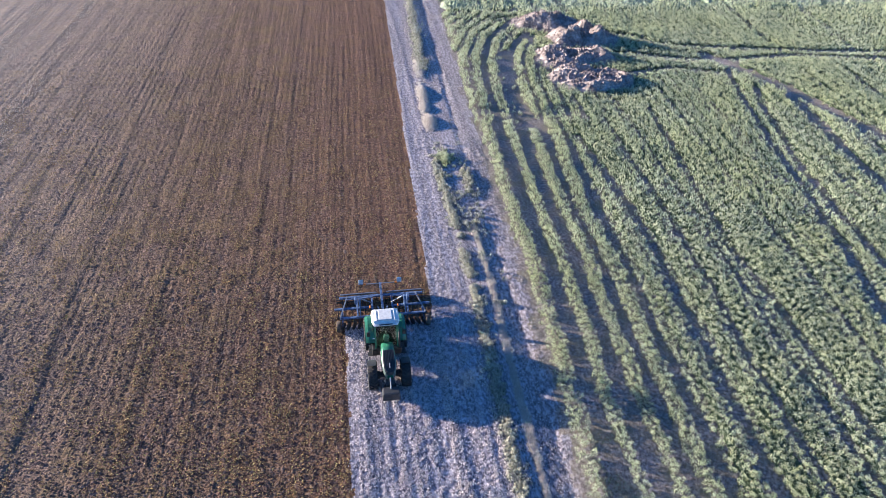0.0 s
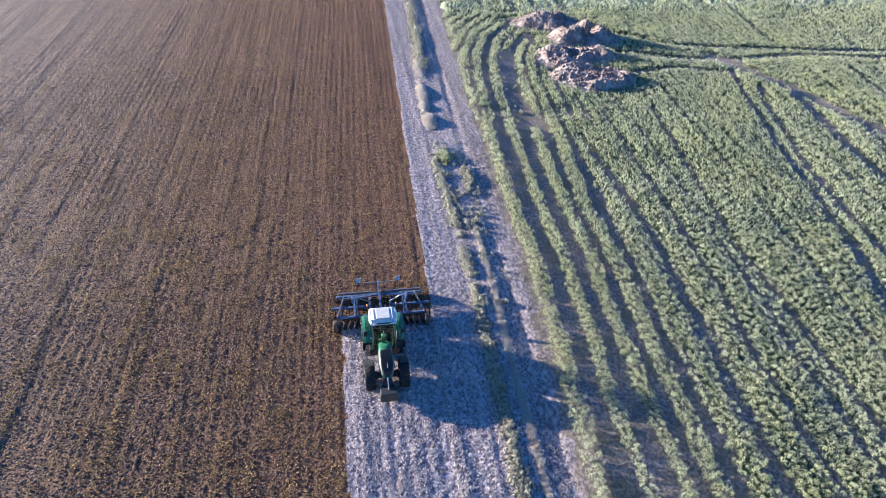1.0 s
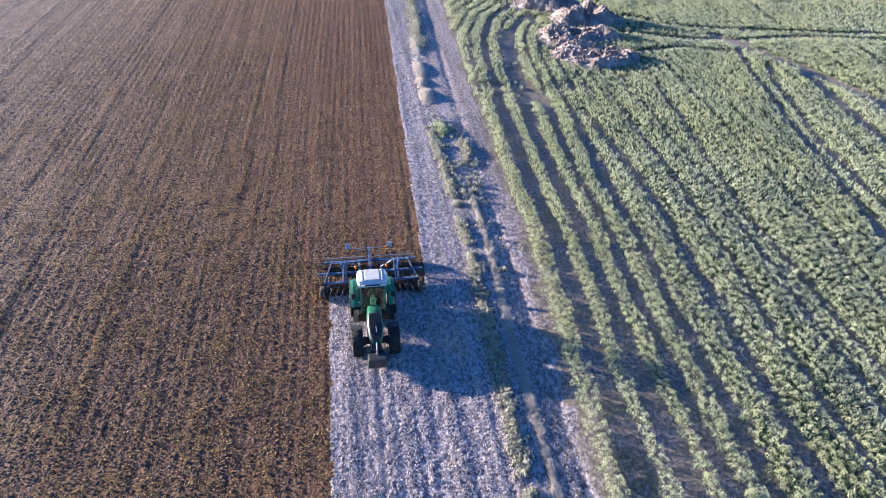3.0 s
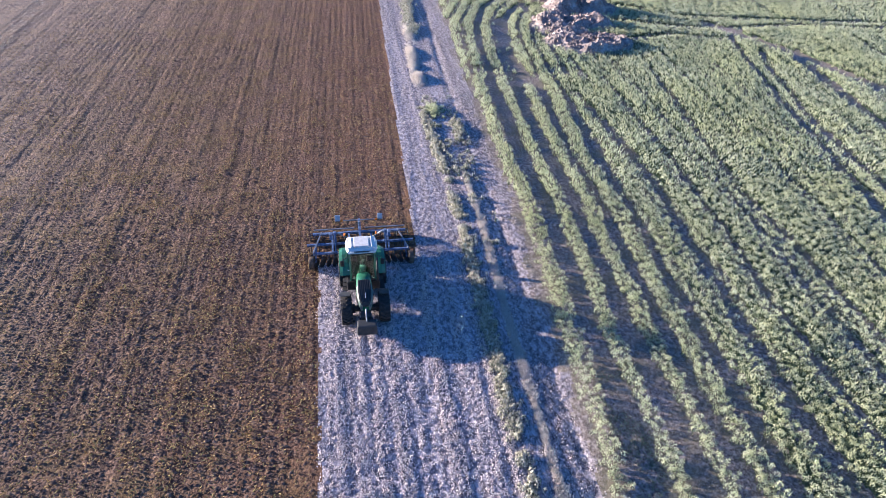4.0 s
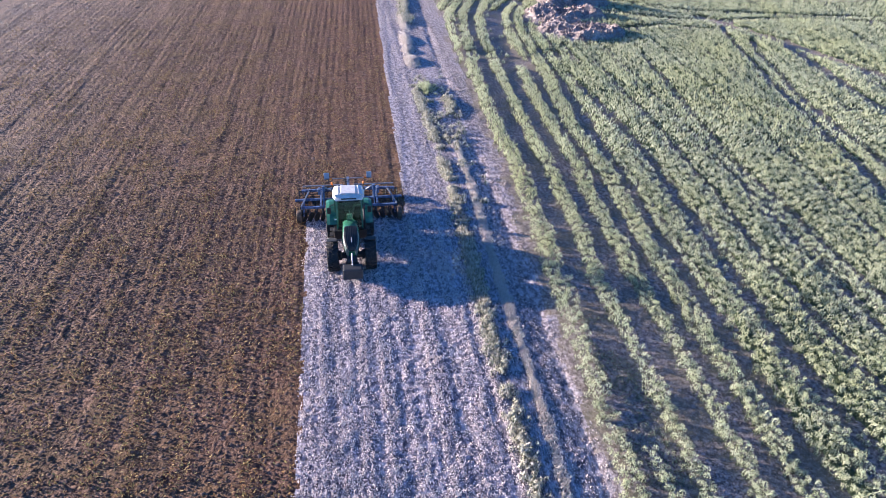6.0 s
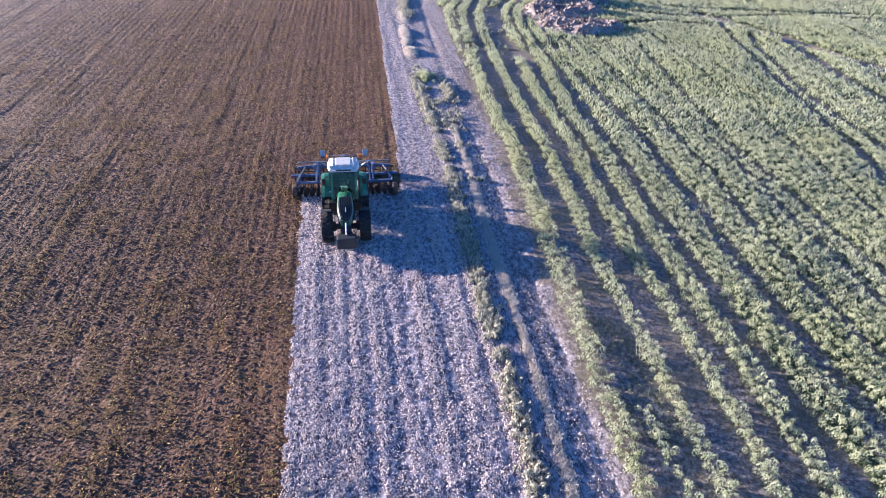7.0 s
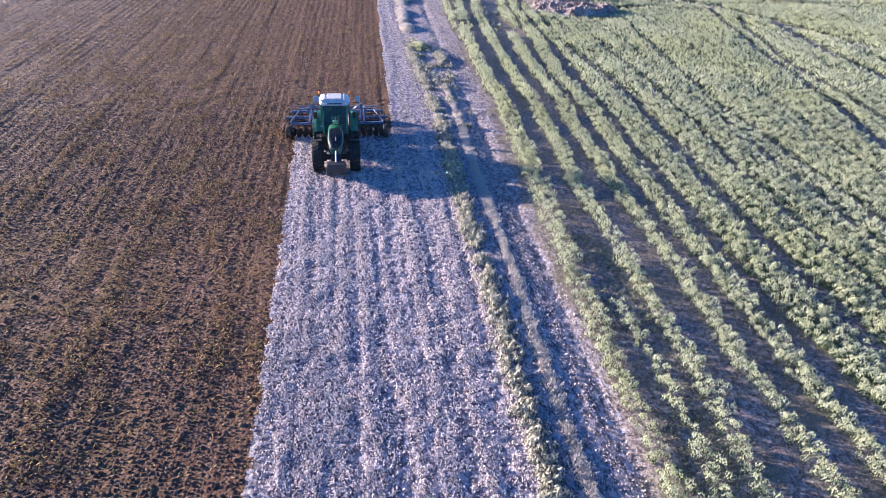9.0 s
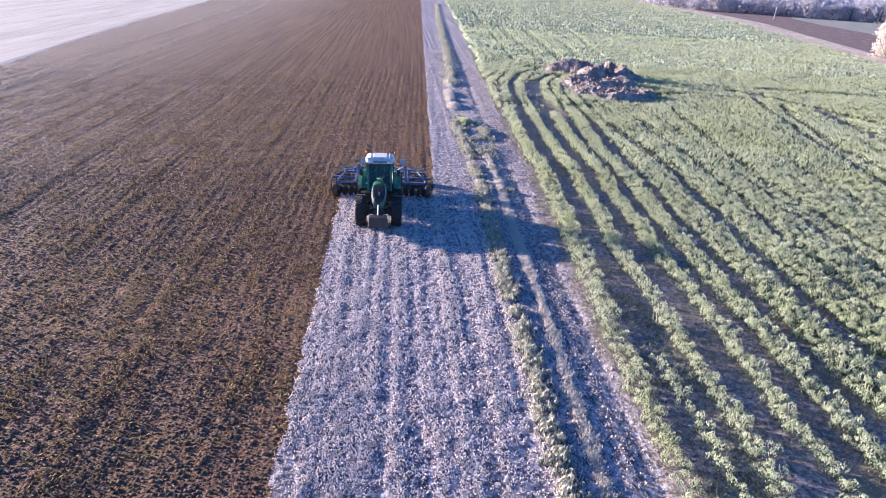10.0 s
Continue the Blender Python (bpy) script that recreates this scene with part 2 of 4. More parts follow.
    ([(-10, 17.3), (4.8, 17.35), (8.1, 17.4), (14.7, 17.55), (21.3, 18.05), (25, 18.25), (31.5, 18.85), (38, 18.95), (48.3, 20.1), (55, 20.6)], 0.46, 0.95),
]
DENSE_FROM = [(-10, 18.7), (6, 18.8), (14.5, 18.9), (21, 19.3), (25, 19.5), (31.3, 20.1), (38, 20.5), (48, 21.3), (53, 21.5), (56, 21.0), (66, 20.8), (78, 16.5), (82, 15.0), (225, 20.7), (400, 28)]
# wheel tracks and seams through the standing crop: points (x, y), half width, strength
SEAMS = [
    ([(20.6, 2), (21.1, 17), (21.9, 25), (22.3, 31), (22.7, 36), (22.6, 42), (22.1, 49)], 0.3, 0.95),
    ([(23.2, 2), (24.0, 22.6), (24.7, 27.7), (25.2, 35.4), (26.0, 53)], 0.25, 0.92),
    ([(25.9, 2), (26.7, 23), (27.6, 36), (28.6, 56)], 0.22, 0.88),
    ([(28.0, 2), (28.2, 20), (28.5, 33.5), (29.1, 38.5), (30.3, 44.5), (31.4, 54)], 0.27, 0.9),
    ([(31.3, 2), (32.1, 23), (33.1, 36), (34.6, 58)], 0.2, 0.85),
    ([(33.6, 2), (34.4, 18), (35.4, 24.9), (36.7, 29.2), (38.1, 35.6), (39.8, 42), (41.2, 48.8), (43.8, 58.5), (44.8, 62)], 0.34, 0.95),
    ([(37.4, 8), (38.4, 20), (39.2, 29.5), (39.5, 34.1), (40.9, 41.9), (44, 53.2), (46, 58)], 0.34, 0.9),
    ([(36.0, 24), (38.0, 40), (38.8, 58)], 0.18, 0.75),
    ([(41.6, 14), (42.3, 30), (44.2, 44)], 0.2, 0.8),
    ([(53.0, 24), (54.5, 62)], 0.22, 0.8),
    ([(44.5, 12), (46, 30), (46.9, 38.8), (47, 42.3), (48, 49.5), (48.8, 55.5)], 0.6, 0.97),
    ([(50.0, 20), (50.4, 38), (51.5, 51.6), (50.6, 54.1), (50.1, 57.5)], 0.45, 0.85),
    ([(44.5, 66.5), (46.6, 62.5), (48.2, 59.8), (49.8, 57), (50.7, 53.8), (51.7, 51), (53, 47)], 1.0, 0.95),
    ([(33.3, 67.4), (40.4, 65.6), (47.6, 65), (56.1, 66), (67.9, 64.4), (88, 62)], 0.45, 0.97),
    ([(31, 76.5), (35.3, 73.4), (40.9, 69.7), (49.5, 68.3), (56.6, 67.6), (69.2, 66.4), (88, 64.5)], 0.42, 0.97),
    ([(32.5, 61.9), (39.3, 63), (44, 61.6)], 0.4, 0.9),
    ([(32, 77.5), (27, 79.6), (22.9, 77.6), (19.1, 72.4), (17, 67.1), (16.0, 61.3), (15.4, 53.9), (14.5, 45)], 0.38, 0.95),
    ([(24.5, 73), (22.3, 71.6), (20.5, 68.5), (18.8, 62.6), (18.1, 57.3), (18.9, 52)], 0.5, 0.95),
    ([(17.6, 52), (18.0, 57), (18.8, 62), (19.9, 67)], 0.75, 0.85),
    ([(20.2, 84), (22, 120), (26.7, 198), (30, 260)], 0.4, 0.6),
    ([(24.4, 82), (26.5, 142), (31, 220)], 0.45, 0.6),
    ([(27.5, 82), (30.5, 120), (36, 210)], 0.5, 0.6),
    ([(31.5, 80), (35, 120), (41, 210)], 0.4, 0.6),
    ([(36, 90), (41, 126), (47, 165), (52, 210)], 0.5, 0.6),
    ([(44.3, 88), (50, 128), (56.7, 170), (63, 220)], 0.5, 0.6),
    ([(55, 70), (62, 120), (76, 230)], 0.45, 0.7),
    ([(66, 68), (75, 120), (92, 240)], 0.45, 0.6),
    ([(57, 20), (60, 62)], 0.35, 0.7),
    ([(66, 25), (70, 62)], 0.35, 0.7),
]
HEADLAND = [(32, 77.5), (27, 79.6), (22.9, 77.6), (19.1, 72.4), (17, 67.1), (16.0, 61.3), (15.4, 53.9), (14.5, 45)]
HEAPS = [(27.2, 76.8, 4.7, 2.5, 1.3), (30.4, 71.6, 4.8, 2.6, 1.45), (27.6, 66.2, 5.0, 2.5, 1.3), (28.0, 60.6, 4.8, 2.8, 1.5)]


def crop_density(x, y):
    """How much of the ground the standing crop covers, 0 to 1."""
    d = np.zeros(np.shape(x))
    for pts, half, amount in ROWS:
        off = np.abs(x - line_x(y, pts)) - 0.25 * (vnoise(x, y, 0.8, 11) - 0.5)
        inside = (off < half * np.interp(y, [8, 24], [1.0, 1.3]) - 0.06) & (y < pts[-1][0])
        d = np.where(inside, amount * (0.8 + 0.5 * vnoise(x, y, 0.7, 12)), d)
    dense = x > line_x(y, DENSE_FROM)
    u = x - line_x(y, [(2, 20.6), (17, 21.1), (23, 21.7), (28.5, 22.2), (35.7, 22.5), (52, 23.4), (90, 26), (330, 42)])
    off = np.abs(np.mod(u + 0.35 * (vnoise(x, y, 0.25, 19) - 0.5), 1.25) - 0.625)
    slit = np.clip((0.17 - off) / 0.1, 0, 1) * np.clip(2.2 * (vnoise(x * 2, y * 0.3, 0.25, 20) - 0.1), 0.45, 1)
    d = np.where(dense, (0.95 + 0.15 * vnoise(x, y, 0.25, 13)) * (1 - np.interp(y, [14, 26, 60], [0.35, 0.6, 0.8]) * slit), d)
    corner = (y > 52) & (y < 82) & (x > line_x(y, CROP_EDGE)) & (x < 24.5)
    arc = dist_to(x, y, HEADLAND) + 0.25 * (vnoise(x, y, 0.4, 33) - 0.5)
    d = np.where(corner, np.where(np.mod(arc + 0.1, 1.45) > 0.5, 1.1, 0.08) * np.clip(1.8 * vnoise(x, y, 0.5, 34), 0.5, 1), d)
    for pts, half, amount in SEAMS:
        near = dist_to(x, y, pts) + 0.2 * (vnoise(x, y, 1.2, 14) - 0.5)
        d = d * (1 - amount * np.clip((half + (0.16 if half > 0.29 else 0.06) - near) / 0.16, 0, 1))
    for hx, hy, rx, ry, hz in HEAPS:
        d = np.where(((x - hx) / rx) ** 2 + ((y - hy) / ry) ** 2 < 0.85, 0, d)
    return np.where((x > line_x(y, VERGE_IN)) | (x < line_x(y, CROP_EDGE) - 0.2), 0, d)


# lines between two passes of the machine on the tilled land, and how deep each is
PASSES = [
    ([(-20, -16.1), (26, -16.5), (42, -17.3), (86, -18.6), (200, -22)], 0.6),
    ([(-20, -10.9), (26, -11.1), (42, -11.5), (86, -12.1), (200, -14)], 0.45),
    ([(-20, -5.5), (26, -5.6), (60, -5.9), (200, -7)], 0.3),
    ([(-20, -21.8), (40, -22.6), (90, -24.6), (200, -28)], 0.35),
]


def stubble_row(x, y):
    """Straight sowing lines of the cereal stubble, 0 between them and 1 on them."""
    n = 0.62 * vnoise(x + 3.3, 0.012 * y, 2.9, 15) + 0.38 * vnoise(x, 0.03 * y, 6.3, 44) + 0.28 * (vnoise(x, y, 1.3, 16) - 0.5)
    return np.clip(3.6 * (n - 0.36), 0, 1)


def spaced(a, b, step, far, grow=1.1):
    """Stations from -far to far, evenly step apart between a and b, then wider and wider."""
    mid = list(np.arange(a, b, step))
    up, g = [mid[-1]], step
    while up[-1] < far:
        g *= grow
        up.append(up[-1] + g)
    down, g = [mid[0]], step
    while down[-1] > -far:
        g *= grow
        down.append(down[-1] - g)
    return np.array(down[:0:-1] + mid + up[1:])


def ground_height(x, y):
    e = tilled_edge(y)
    tilled = x < e
    along = x - 0.029 * np.maximum(y - TOOL_Y, 0)
    ridge = 0.0085 * np.sin(2 * np.pi * along / 0.55 + 7.0 * vnoise(x, 0.1 * y, 0.25, 5)) * (0.4 + 1.2 * vnoise(x, 0.3 * y, 0.5, 46)) + 0.024 * (vnoise(along, 0.03 * y, 1.7, 39) - 0.5)
    ridge = ridge * np.interp(y, [15, 30, 60], [0.7, 1.0, 1.5])
    seam = 0.0
    for line, deep in PASSES:
        off = x - line_x(y, line)
        seam = seam + deep * (0.026 * np.exp(-((off + 0.35) / 0.22) ** 2) - 0.038 * np.exp(-((off - 0.12) / 0.28) ** 2)) * np.clip(2.6 * vnoise(x * 0.5, y, 0.16, 35) - 0.4, 0.15, 1) * np.interp(y, [30, 75], [1, 0.35])
    clod = 0.012 * (vnoise(x, y, 1.3, 6) - 0.5) + 0.014 * (vnoise(x, y, 2.5, 7) - 0.5) + 0.012 * (vnoise(x, y, 4.4, 36) - 0.5)
    soil = ridge + seam + clod - 0.03
    stub = 0.03 * stubble_row(x, y) + 0.04 * (vnoise(x, y, 4.0, 8) - 0.5) - 0.02
    rut = -0.07 * np.exp(-((x - line_x(y, STUB_EDGE) - 2.6) / 0.3) ** 2)
    field = 0.05 * (vnoise(x, y, 3.0, 9) - 0.5) + 0.03 * (vnoise(x, y, 6.0, 10) - 0.5)
    h = np.where(tilled, soil, np.where(x < line_x(y, STUB_EDGE), stub, field + rut))
    fade = np.clip((300 - np.hypot(x, y)) / 200, 0, 1)
    return h * fade - 0.06 * (x < line_x(y, LEFT_EDGE) - 0.1)


gx, gy = spaced(-37, 12.5, 0.165, 3000), spaced(-4, 44, 0.36, 3000)
GX, GY = np.meshgrid(gx, gy)
nx, ny = len(gx), len(gy)
gz = ground_height(GX, GY)
quad = (np.arange(nx - 1)[None, :] + nx * np.arange(ny - 1)[:, None]).ravel()
gfaces = np.stack([quad, quad + 1, quad + nx + 1, quad + nx], 1)
cx, cy = ((GX[:-1, :-1] + GX[1:, 1:]) / 2).ravel(), ((GY[:-1, :-1] + GY[1:, 1:]) / 2).ravel()
zone = np.full(len(cx), 3)
wob = 0.9 * (vnoise(cx, cy, 0.7, 17) - 0.5) + 0.5 * (vnoise(cx, cy, 2.5, 18) - 0.5)
zone[cx < line_x(cy, CROP_EDGE) + wob] = 2
zone[cx < line_x(cy, STUB_EDGE) + 0.5 * wob] = 1
zone[cx < tilled_edge(cy)] = 0
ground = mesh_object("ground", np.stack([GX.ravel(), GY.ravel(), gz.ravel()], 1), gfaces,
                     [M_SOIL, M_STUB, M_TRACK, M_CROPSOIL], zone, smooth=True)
tagged(ground, "open farmland with tilled brown soil, frosted stubble and crop rows", "ground", kind="structure")


def land_strip(name, left, right, z, mat, label):
    """A far field between two lines of (y, x), lying a hand's width proud of the ground."""
    ys = np.linspace(-40, 420, 116)
    a = np.stack([line_x(ys, left), ys, np.full(116, z)], 1)
    b = np.stack([line_x(ys, right), ys, np.full(116, z)], 1)
    lo_a, lo_b = a - (0, 0, z + 0.2), b + (1.6, 0, -0.12)
    v = np.stack([lo_a, a, b, lo_b], 1).reshape(-1, 3)
    k = 4 * np.arange(115)
    f = np.concatenate([np.stack([k + q, k + q + 1, k + q + 5, k + q + 4], 1) for q in range(3)])
    return tagged(mesh_object(name, v, f, [mat]), label, "field", kind="structure")


land_strip("frosted_field", [(-40, -700), (420, -700)], LEFT_EDGE, 0.02, M_FROSTFIELD, "white frosted neighbouring field beyond the tilled land")
land_strip("verge", VERGE_IN, VERGE_OUT, 0.25, M_VERGE, "pale frosted grass verge along the crop")
land_strip("ploughed_field", VERGE_OUT, BROWN_OUT, 0.12, M_FARSOIL, "reddish brown ploughed field behind the verge")
land_strip("meadow", BROWN_OUT, [(-40, 900), (420, 900)], 0.12, M_MEADOW, "pale green meadow in front of the woods")


# ---- strewn and growing stuff ----
def scatter(x0, x1, y0, y1, per_m2):
    n = int((x1 - x0) * (y1 - y0) * per_m2)
    return rng.uniform(x0, x1, n), rng.uniform(y0, y1, n)


def spread(x0, x1, y0, y1, step):
    """Evenly spaced places, each shifted a little."""
    X, Y = np.meshgrid(np.arange(x0, x1, step), np.arange(y0, y1, step))
    return (X + rng.uniform(-0.34, 0.34, X.shape) * step).ravel(), (Y + rng.uniform(-0.34, 0.34, X.shape) * step).ravel()


def clods(name, x, y, size, flat, mat):
    """Low, angular lumps lying on the soil, wider across the furrows than along them, all in one mesh."""
    n = len(x)
    a = rng.normal(0, 0.5, n)
    s = size * rng.uniform(0.6, 1.25, n) ** 1.3
    ang = np.arange(5) * 2 * np.pi / 5
    unit = np.concatenate([np.stack([np.cos(ang), np.sin(ang), np.full(5, -0.4)], 1), [(0.3, 0.1, 0.9)]])
    v = unit[None] * rng.uniform(0.65, 1.3, (n, 6, 1)) * s[:, None, None]
    v += rng.normal(0, 0.2, v.shape) * s[:, None, None]
    v *= np.array([1.1, 0.85, flat])
    c, d = np.cos(a)[:, None], np.sin(a)[:, None]
    out = np.stack([c * v[:, :, 0] - d * v[:, :, 1] + x[:, None], d * v[:, :, 0] + c * v[:, :, 1] + y[:, None],
                    v[:, :, 2] + (ground_height(x, y) + 0.08 * s)[:, None]], 2)
    tri = np.array([(k, (k + 1) % 5, 5) for k in range(5)])
    f = (tri[None] + 6 * np.arange(n)[:, None, None]).reshape(-1, 3)
    return mesh_object(name, out.reshape(-1, 3), f, [mat], smooth=True)


def blades(base, az, el, length, width, droop=0.0):
    """Pointed leaves or blades as two folded triangles each; base (n, 3). Returns verts and faces."""
    n = len(base)
    d = np.stack([np.cos(az) * np.cos(el), np.sin(az) * np.cos(el), np.sin(el)], 1)
    side = np.stack([-np.sin(az), np.cos(az), np.zeros(n)], 1)
    up = np.cross(side, d) * -1
    mid = base + d * (length * 0.55)[:, None]
    tip = base + d * length[:, None]
    tip[:, 2] -= droop * length
    lift = up * (width * 0.18)[:, None]
    l, r = mid + side * (width / 2)[:, None] + lift, mid - side * (width / 2)[:, None] + lift
    v = np.stack([base, l, tip, r], 1).reshape(-1, 3)
    k = 4 * np.arange(n)[:, None]
    f = np.concatenate([k + np.array([0, 2, 1]), k + np.array([0, 3, 2])], 1).reshape(-1, 3)
    return v, f


def tufts(name, x, y, z, count, length, width, lean, mat, spread=0.04):
    """Tufts of upright blades in one mesh."""
    n = len(x)
    X, Y, Z = (np.repeat(q, count) for q in (x, y, z))
    m = n * count
    base = np.stack([X + rng.normal(0, spread, m), Y + rng.normal(0, spread, m), Z], 1)
    el = np.pi / 2 - np.abs(rng.normal(0, lean, m))
    ln = np.repeat(length if np.ndim(length) else np.full(n, length), count) * rng.uniform(0.6, 1.3, m)
    v, f = blades(base, rng.uniform(0, 2 * np.pi, m), el, ln, np.full(m, 1.0) * width * rng.uniform(0.6, 1.4, m), 0.1)
    return mesh_object(name, v, f, [mat])


def plants(name, x, y, z, height, radius, leaves, mats, size=1.0, tall=1.25, skirt=0.3):
    """Leafy plants: a rounded head of leaves that lie round it like scales, and a skirt of lower leaves on the stem."""
    n = len(x)
    m = n * leaves
    rep = lambda q: np.repeat(q, leaves)
    h, r = rep(height), rep(radius)
    k = np.tile((np.arange(leaves) + 0.5) / leaves, n)
    low = k < skirt
    turn = np.tile(np.arange(leaves) * 2.4, n) + rep(rng.uniform(0, 6.28, n)) + rng.normal(0, 0.35, m)
    cosp = np.where(low, 0.1, 1 - 1.35 * (1 - k) / (1 - skirt)) + rng.normal(0, 0.08, m)
    cosp = np.clip(cosp, -0.5, 0.99)
    sinp = np.sqrt(1 - cosp ** 2)
    nrm = np.stack([sinp * np.cos(turn), sinp * np.sin(turn), cosp], 1)
    up = np.stack([-cosp * np.cos(turn), -cosp * np.sin(turn), sinp], 1)
    side = np.stack([-np.sin(turn), np.cos(turn), np.zeros(m)], 1)
    lean = np.stack([rep(rng.normal(0, 0.06, n)), rep(rng.normal(0, 0.06, n)), np.zeros(m)], 1)
    zc = rep(z) + np.where(low, h * (0.1 + 0.45 * k / skirt), np.maximum(h - r * tall, 0.3 * h))
    reach = r * np.where(low, rng.uniform(0.3, 0.7, m), rng.uniform(0.6, 0.95, m))
    mid = nrm * reach[:, None]
    mid[:, 2] *= tall
    mid += np.stack([rep(x), rep(y), zc], 1) + lean * h[:, None] * 2
    ln, wd = r * size * rng.uniform(0.85, 1.4, m), r * size * rng.uniform(0.4, 0.66, m)
    base, tip = mid - up * (ln * 0.5)[:, None], mid + up * (ln * 0.5)[:, None] + nrm * (ln * rng.uniform(0.15, 0.75, m))[:, None]
    bend = nrm * (wd * 0.2)[:, None]
    v = np.stack([base, mid + side * (wd / 2)[:, None] + bend, tip, mid - side * (wd / 2)[:, None] + bend], 1).reshape(-1, 3)
    q = 4 * np.arange(m)[:, None]
    f = np.concatenate([q + np.array([0, 1, 2]), q + np.array([0, 2, 3])], 1).reshape(-1, 3)
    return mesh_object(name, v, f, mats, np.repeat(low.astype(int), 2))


# clods and residue on the tilled soil
for y0, y1, step, size, flat in ((-4, 17, 0.115, 0.068, 0.44), (13, 36, 0.135, 0.078, 0.31), (30, 78, 0.21, 0.09, 0.16), (54, 120, 0.4, 0.1, 0.08)):
    px, py = spread(max(-8 - 0.75 * y1, -50), 8.0, y0, y1, step)
    thin = np.clip((y1 - py) / (24 if y1 > 60 else 6), 0, 1) * (np.clip((py - y0) / (24 if y0 > 50 else 6), 0, 1) if y0 > 1 else 1)
    keep = (px < tilled_edge(py) - 0.02) & (px > -7 - 0.75 * np.abs(py)) & (px > line_x(py, LEFT_EDGE) + 0.2) & (rng.random(len(px)) < thin * (0.72 + 0.28 * vnoise(px * 2.2, py * 0.1, 1.0, 49)))
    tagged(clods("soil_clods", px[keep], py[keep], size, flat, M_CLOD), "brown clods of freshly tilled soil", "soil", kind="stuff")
px, py = scatter(-32, 6.5, -4, 66, 105)
clump = 0.6 * vnoise(px * 2.6, py * 0.5, 0.9, 21) + 0.4 * vnoise(px, py, 1.1, 37)
for line, deep in PASSES:
    clump = clump + 0.3 * min(1, 1.6 * deep) * np.exp(-((px - line_x(py, line) + 0.35) / 0.25) ** 2)
keep = (px < tilled_edge(py)) & (rng.random(len(px)) < np.clip(1.2 - py / 66, 0.25, 1) * np.clip(3.5 * (clump - 0.46), 0.1, 1)) & (px > -8 - 0.5 * np.abs(py))
px, py = px[keep], py[keep]
base = np.stack([px, py, ground_height(px, py) + 0.03], 1)
v, f = blades(base, rng.uniform(0, 2 * np.pi, len(px)), np.abs(rng.normal(0.45, 0.4, len(px))), rng.uniform(0.07, 0.2, len(px)), rng.uniform(0.03, 0.065, len(px)))
tagged(mesh_object("crop_residue", v, f, [M_STRAW]), "yellowish brown straw and stalks mixed into tilled soil", "straw", kind="stuff")

# two pale lines of residue left between passes, far out on the tilled land
for line in ([(38, -27.6), (66, -29.2), (180, -33.6)], [(48, -33.6), (81, -35.5), (170, -38)]):
    py = rng.uniform(line[0][0], line[-1][0], 3500)
    px = line_x(py, line) + np.where(rng.random(3500) < 0.5, -0.35, 0.35) + rng.normal(0, 0.22, 3500)
    tagged(tufts("straw_line", px, py, ground_height(px, py) + 0.01, 2, 0.12, 0.05, 0.9, M_STRAWPALE, 0.15), "pale straw line left between two passes", "straw", kind="stuff")

# frosted stubble: the strip still to be worked, and the narrow strip beside the tilled land
px, py = scatter(-0.2, 8.6, -5, TOOL_Y + 0.5, 210)
keep = (px > tilled_edge(py)) & (px < line_x(py, STUB_EDGE)) & (rng.random(len(px)) < 0.25 + 0.75 * stubble_row(px, py)) & (rng.random(len(px)) < np.clip(1.3 - py / 40, 0.45, 1))
px, py = px[keep], py[keep]
tagged(tufts("stubble", px, py, ground_height(px, py), 3, 0.05 + 0.065 * vnoise(px, py, 1.7, 22), 0.052, 0.55, M_STUBBLE, 0.045),
       "white frosted cereal stubble in rows", "stubble", kind="stuff")
px, py = scatter(5, 15.5, -4, 95, 90)
keep = (px > tilled_edge(py)) & (px < line_x(py, CROP_EDGE)) & ((px > line_x(py, STUB_EDGE)) | (py > TOOL_Y + 0.5)) & (rng.random(len(px)) < np.clip(1.3 - py / 160, 0.2, 1) * (0.15 + 0.85 * vnoise(px, py * 0.5, 0.9, 23)))
px, py = px[keep], py[keep]
tagged(tufts("frosted_grass", px, py, ground_height(px, py), 2, 0.075, 0.055, 0.8, M_TRACKGRASS),
       "short frosted grass along the field track", "grass", kind="stuff")

# weeds along the stubble's edge and the pale grass row beside them
n = 2100
py = rng.uniform(-4, 47, n)
px = line_x(py, [(-5, 7.9), (5, 7.95), (11, 8.05), (17, 8.2), (24, 8.4), (32, 8.6), (38, 8.5), (47, 8.2)]) + rng.normal(0, 0.2, n)
keep = vnoise(px, py, 0.45, 24) + 0.6 * vnoise(px, py, 1.5, 25) > np.interp(py, [-6, 4, 12, 30, 47], [0.85, 0.72, 0.5, 0.46, 0.8])
px, py = px[keep], py[keep]
n = len(px)
tagged(plants("weeds", px, py, ground_height(px, py), rng.uniform(0.05, 0.16, n), rng.uniform(0.08, 0.14, n), 26, [M_WEED, M_STALK_SHADE], 0.85, 1.9, 0.2),
       "olive and pale frosted weeds in a row", "weeds", kind="stuff")
n = 4200
py = rng.uniform(-6, 40, n)
px = line_x(py, [(-5, 8.8), (5, 8.95), (9, 9.05), (16, 9.35), (22, 9.45), (31, 9.85), (38, 9.9)]) + rng.normal(0, 1, n) * (0.035 + 0.1 * vnoise(0 * py, py, 1.3, 47))
keep = vnoise(px, py, 0.35, 26) + 0.7 * vnoise(px, py, 1.6, 28) + 0.012 * py - 0.12 * np.maximum(py - 31, 0) > 0.62
px, py = px[keep], py[keep]
tagged(tufts("dry_grass", px, py, ground_height(px, py), 10, 0.1 + 0.07 * vnoise(px, py, 1.1, 48), 0.055, 0.5, M_GRASS, 0.06),
       "pale dry grass in a narrow row", "grass", kind="stuff")

n = 420
